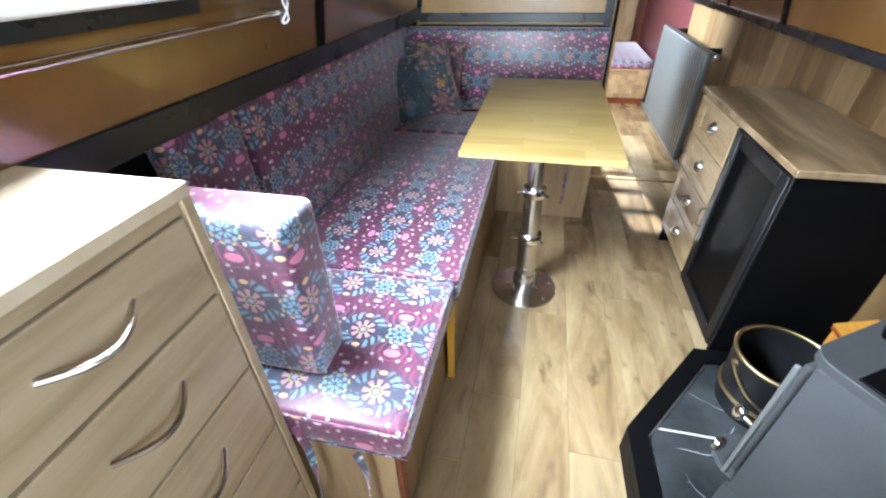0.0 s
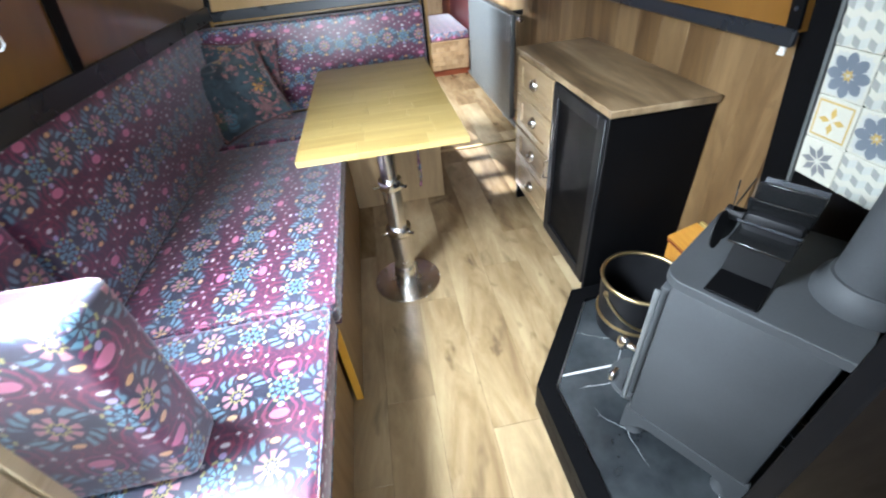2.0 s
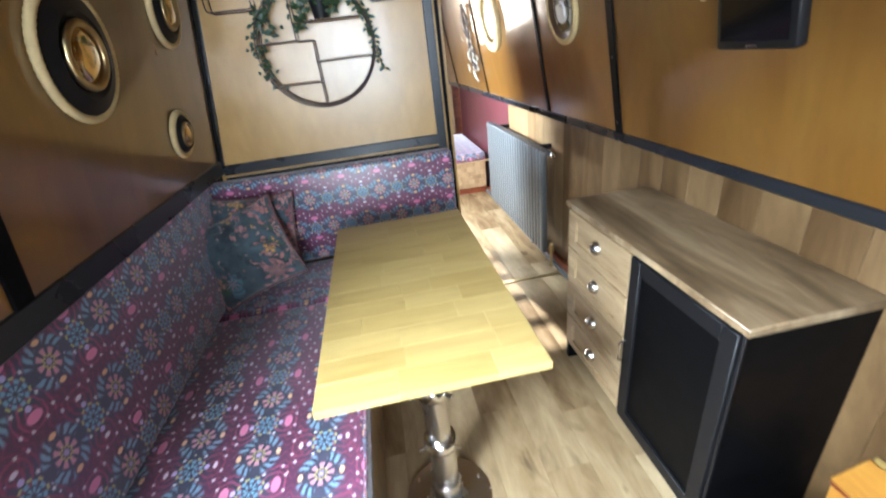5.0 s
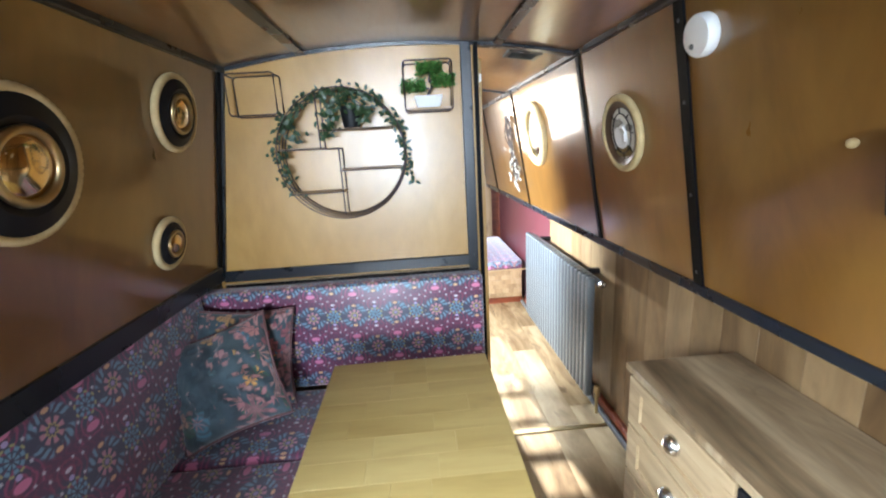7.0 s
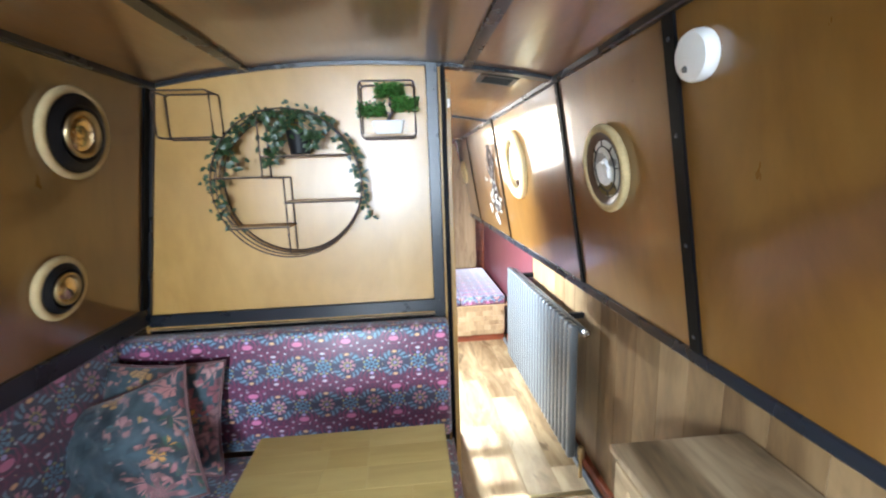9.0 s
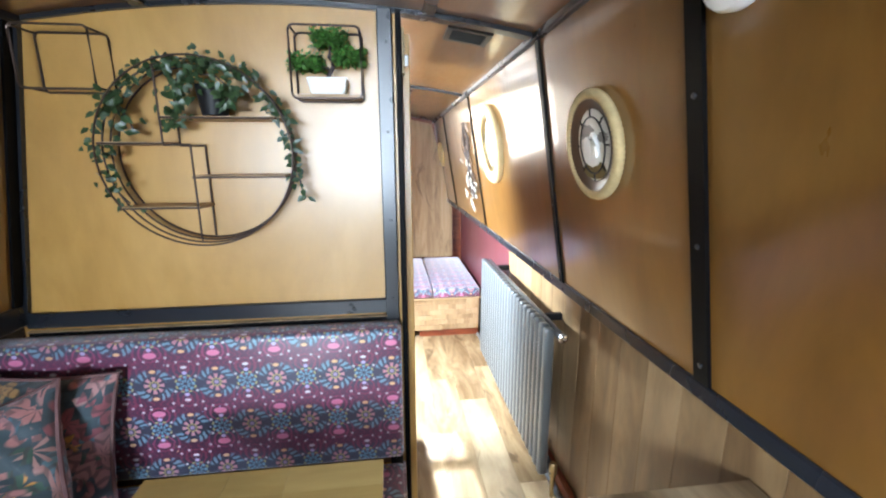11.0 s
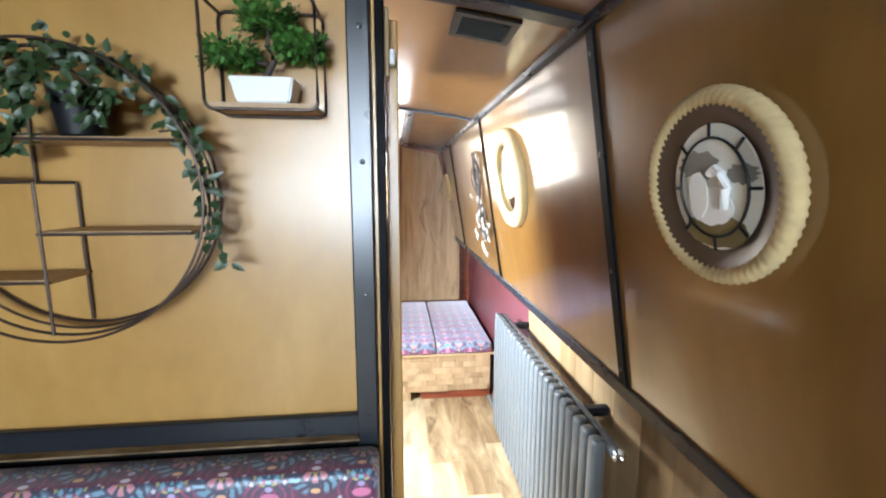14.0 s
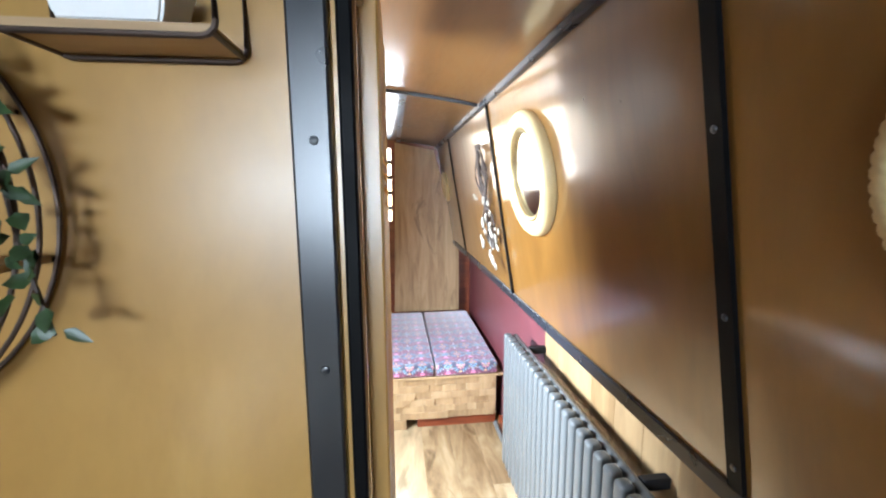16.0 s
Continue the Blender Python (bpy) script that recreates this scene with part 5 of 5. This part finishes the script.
# ---- wire shelves and plants on the partition ----
def wire_box(x0, x1, z0, z1, depth, label, board):
    y0, y1 = YP - depth, YP - 0.004
    ob = thing("wire_box_shelf", ((x0 + x1) / 2, YP, z0), label, "shelf", "wire box shelves")
    r = 0.003
    for y in (y0, y1):
        c = 0.014
        loop = []
        for cx, cz, a0 in ((x0 + c, z0 + c, 180), (x1 - c, z0 + c, 270), (x1 - c, z1 - c, 0), (x0 + c, z1 - c, 90)):
            loop += [(cx + c * math.cos(radians(a0 + 30 * k)), y, cz + c * math.sin(radians(a0 + 30 * k))) for k in range(4)]
        part("wire_loop", tube(loop + [loop[0]], r, 7), WIRE, ob)
    for x, z in ((x0 + 0.004, z0 + 0.004), (x1 - 0.004, z0 + 0.004), (x0 + 0.004, z1 - 0.004), (x1 - 0.004, z1 - 0.004)):
        part("wire_bar", rod((x, y0, z), (x, y1, z), r, n=7), WIRE, ob)
    if board:
        part("board", box(x0 + 0.005, x1 - 0.005, y0 + 0.004, y1 - 0.002, z0 + 0.004, z0 + 0.012), SHELFWOOD, ob, "thin wooden board")
    return ob


wire_box(-0.055, 0.125, 1.648, 1.8, 0.085, "empty dark wire box shelf", False)
wire_box(0.612, 0.8, 1.633, 1.818, 0.085, "dark wire box shelf with a wooden base", True)

RX, RZ, RR = 0.35, 1.483, 0.243
rs = thing("round_wire_shelf", (RX, YP, RZ - RR), "round dark wire wall shelf with stepped boards", "shelf")
for k in range(4):
    part("hoop", ring(RR + 0.003 * k, 0.0026, 72, 7, Matrix.Translation((RX, YP - 0.006 - 0.03 * k, RZ)) @ Matrix.Rotation(radians(90), 4, "X")), WIRE, rs)


def shelf_board(x0, x1, z):
    part("board", box(x0, x1, YP - 0.098, YP - 0.006, z, z + 0.008, 0.001), SHELFWOOD, rs, "thin wooden board")
    for y in (YP - 0.1, YP - 0.004):
        part("edge_wire", rod((x0, y, z + 0.003), (x1, y, z + 0.003), 0.0028, n=7), WIRE, rs)


def shelf_post(x, z0, z1):
    for y in (YP - 0.1, YP - 0.006):
        part("post", rod((x, y, z0), (x, y, z1), 0.0028, n=7), WIRE, rs)


shelf_board(0.272, 0.565, 1.575)
shelf_board(0.335, 0.58, 1.418)
shelf_board(0.14, 0.345, 1.335)
shelf_board(0.11, 0.272, 1.508)
for y in (YP - 0.1, YP - 0.006):
    part("edge_wire", rod((0.272, y, 1.508), (0.34, y, 1.508), 0.0028, n=7), WIRE, rs)
shelf_post(0.272, 1.508, 1.71)
shelf_post(0.34, 1.245, 1.508)


def leaf_mesh(bm, base, way, up, length, width):
    """A pointed leaf folded along its midrib and drooping at the tip."""
    side = way.cross(up).normalized() * width
    way = way.normalized() * length
    up = up.normalized() * width
    mid = [bm.verts.new(base + way * t - up * d) for t, d in ((0.0, 0.0), (0.3, 0.28), (0.66, 0.3), (1.0, 0.55))]
    for sg in (1, -1):
        a, b = (bm.verts.new(base + way * t + side * sg * w) for t, w in ((0.26, 0.95), (0.6, 0.8)))
        for f in ((mid[0], a, mid[1]), (mid[1], a, b, mid[2]), (mid[2], b, mid[3])):
            bm.faces.new(f if sg > 0 else f[::-1])


def vine(name, path, count, spread, size, seed, label):
    ob = thing(name, path[0], label, "plant", "trailing ivy")
    part("stem", tube(path, 0.0022, 5), TWIG, ob)
    rng = random.Random(seed)
    bm = bmesh.new()
    for _ in range(count):
        s = rng.random() * (len(path) - 1)
        i = int(s)
        p = Vector(path[i]).lerp(Vector(path[i + 1]), s - i)
        p += Vector((rng.gauss(0, spread), -abs(rng.gauss(0, spread * 0.6)), rng.gauss(0, spread)))
        p.y = min(p.y, YP - 0.012)
        way = Vector((rng.uniform(-1, 1), rng.uniform(-0.8, 0.1), rng.uniform(-1.3, 0.5)))
        leaf_mesh(bm, p, way, Vector((rng.uniform(-0.4, 0.4), -1, rng.uniform(-0.2, 0.6))), size * rng.uniform(0.6, 1.1), size * rng.uniform(0.2, 0.32))
    part("leaves", bm, LEAF, ob, "dark green leaves", 80, "stuff")
    return ob


def arc_path(a0, a1, n, r=RR, y=YP - 0.07):
    return [(RX + r * math.cos(radians(a0 + (a1 - a0) * k / n)), y, RZ + r * math.sin(radians(a0 + (a1 - a0) * k / n))) for k in range(n + 1)]


vine("ivy", arc_path(150, 62, 14, RR + 0.003), 120, 0.012, 0.027, 3, "dark green ivy trailing over the round shelf")
vine("ivy", arc_path(62, 2, 10, RR + 0.004) + [(0.605, YP - 0.075, 1.45), (0.615, YP - 0.075, 1.4), (0.62, YP - 0.07, 1.355)], 88, 0.011, 0.029, 5, "ivy strand hanging down the shelf's side")
vine("ivy", arc_path(148, 205, 8, RR + 0.004) + [(0.15, YP - 0.07, 1.35)], 62, 0.019, 0.029, 6, "ivy strand trailing down beside the hoop")
vine("ivy", [(0.29, YP - 0.07, 1.66), (0.34, YP - 0.09, 1.69), (0.42, YP - 0.1, 1.685), (0.46, YP - 0.095, 1.65), (0.44, YP - 0.1, 1.62)], 95, 0.016, 0.03, 12, "thick ivy spilling from the pot")
vine("ivy", [(0.33, YP - 0.06, 1.66), (0.31, YP - 0.08, 1.6), (0.3, YP - 0.085, 1.56)], 45, 0.017, 0.034, 7, "short ivy strand over the pot")
vine("ivy", [(0.13, YP - 0.06, 1.64), (0.17, YP - 0.07, 1.6), (0.19, YP - 0.07, 1.545)], 26, 0.014, 0.034, 8, "loose ivy sprig inside the hoop")
pot = thing("plant_pot", (0.4, YP - 0.05, 1.584), "smoky dark plant pot on the round shelf", "pot")
part("pot", lathe([(0.028, 0), (0.033, 0.004), (0.042, 0.07), (0.044, 0.082), (0.038, 0.082), (0.034, 0.02)], 24, pose(0.395, YP - 0.052, 1.584)), IRON, pot)

bon = thing("bonsai", (0.71, YP - 0.05, 1.646), "small bonsai tree with bright green clumps in a white pot", "plant")
bm = bmesh.new()
vs = []
for z, wx, wy in ((0.0, 0.043, 0.024), (0.006, 0.046, 0.026), (0.038, 0.053, 0.03), (0.043, 0.056, 0.032)):
    vs.append([bm.verts.new((0.705 + sx * wx, YP - 0.05 + sy * wy, 1.646 + z)) for sx, sy in ((-1, -1), (1, -1), (1, 1), (-1, 1))])
for a, b in zip(vs, vs[1:]):
    for k in range(4):
        bm.faces.new((a[k], a[(k + 1) % 4], b[(k + 1) % 4], b[k]))
bm.faces.new(vs[0][::-1])
bm.faces.new(vs[-1])
bmesh.ops.bevel(bm, geom=bm.edges[:], offset=0.003, segments=2, affect="EDGES")
part("pot", bm, WHITE, bon, "white glazed pot")
part("trunk", tube([(0.7, YP - 0.05, 1.684), (0.722, YP - 0.052, 1.722), (0.712, YP - 0.055, 1.745), (0.716, YP - 0.05, 1.775)], 0.006, 8), TWIG, bon)
part("branch", tube([(0.712, YP - 0.055, 1.742), (0.745, YP - 0.055, 1.745), (0.76, YP - 0.055, 1.755)], 0.0035, 6), TWIG, bon)
part("branch", tube([(0.71, YP - 0.052, 1.716), (0.67, YP - 0.055, 1.722), (0.65, YP - 0.055, 1.73)], 0.0035, 6), TWIG, bon)
rng = random.Random(9)
for cx, cz, w, h in ((0.648, 1.722, 0.042, 0.027), (0.715, 1.783, 0.044, 0.03), (0.768, 1.738, 0.04, 0.026)):
    bm = bmesh.new()
    for _ in range(950):
        a, b, s = rng.uniform(0, 6.283), rng.uniform(-0.5, 1), rng.uniform(0.55, 1.05) + 0.14 * math.sin(rng.uniform(0, 6))
        d = Vector((math.cos(a), math.sin(a), b))
        p = Vector((cx + w * s * d.x, YP - 0.053 + 0.034 * s * d.y, cz + h * s * b))
        leaf_mesh(bm, p, d + Vector((rng.gauss(0, 0.5), rng.gauss(0, 0.5), rng.gauss(0.3, 0.5))), Vector((rng.gauss(0, 0.4), -0.4, 1)), 0.0115, 0.0042)
    part("foliage", bm, MOSS, bon, "bright green needle clump", 80, "stuff")

# ---- curtain rail and pull cord ----
rail = thing("curtain_rail", (-0.14, 1.5, 1.18), "thin chrome curtain rail under the side window", "rail")
part("rod", rod((-0.15, 0.5, 1.182), (-0.15, 2.23, 1.186), 0.0075), CHROME, rail)
for y in (0.6, 2.2):
    part("bracket", box(side_x(-1, 1.18) + 0.001, -0.144, y - 0.008, y + 0.008, 1.172, 1.196, 0.002), CHROME, rail)
cord = thing("blind_cord", (-0.13, 2.2, 1.2), "white beaded blind cord hanging in a loop", "cord")
part("cord", tube([(-0.135 + 0.01 * math.sin(k), 2.215 + 0.02 * math.cos(math.pi * k / 10), 1.6 - 0.44 * math.sin(math.pi * k / 20) ** 0.5 if k < 10 else 1.16 + 0.44 * (1 - math.sin(math.pi * k / 20) ** 0.5)) for k in range(21)], 0.0028, 6), WHITE, cord)

# ---- floor planks and wall boards ----
PW, PX0 = 0.166, -0.403
plank_me = {}
rng = random.Random(21)
JOINTS = {5: 2.0, 6: 2.46, 7: 1.84, 8: 2.62}
for col in range(13):
    x0, x1 = max(XL, PX0 + col * PW), min(XR, PX0 + (col + 1) * PW)
    if x1 - x0 < 0.01:
        continue
    w = x1 - x0 - 0.0007
    y = JOINTS.get(col, rng.uniform(1.5, 2.6)) - 1.1 * 4
    while y < Y1:
        a, b = max(y, Y0), min(y + 1.1, Y1)
        if b - a > 0.02:
            key = (round(w, 4), round(b - a, 4))
            if key not in plank_me:
                plank_me[key] = mesh_of("plank", box(0, w, 0, b - a - 0.0009, -0.004, 0.0, 0.0003), PLANK)
            piece("plank", plank_me[key], floor, Matrix.Translation((x0, a, 0)))
        y += 1.1
clad_me = mesh_of("wall_board", box(0, 0.012, 0.0005, 0.1485, 0.0, GUN - 0.014, 0.001), CLAD)
for k in range(42):
    y = 5.058 - (k + 1) * 0.149
    if y > Y0 and not 1.2 < y < 1.98:
        piece("wall_board", clad_me, wall_right_low, Matrix.Translation((XR, y, 0)))

SCREW = [(0.0055, 0), (0.0045, 0.0018), (0.001, 0.0026)]
post = bpy.data.objects["trim_partition_post"]
for z in (0.72, 1.02, 1.28, 1.55, 1.8):
    part("screw", lathe(SCREW, 10, Matrix.Translation((0.868, YP - 0.0158, z)) @ Matrix.Rotation(radians(90), 4, "X")), DARKTRIM, post)
for y in (1.99, 3.172, 3.84):
    for z in (1.09, 1.32, 1.57, 1.77):
        m = wall_pose(1, y, z)
        part("screw", lathe(SCREW, 10, m @ Matrix.Translation((0, 0, 0.0078))), DARKTRIM, wall_right)
catch = thing("door_catch", (0.925, YP + 0.05, 1.76), "small cream door catch at the jamb's top", "catch")
part("plate", box(0.9135, 0.922, YP + 0.02, YP + 0.06, 1.72, 1.85, 0.002), CREAM, catch)
part("tongue", box(0.9225, 0.934, YP + 0.028, YP + 0.05, 1.745, 1.775, 0.003), WHITE, catch)
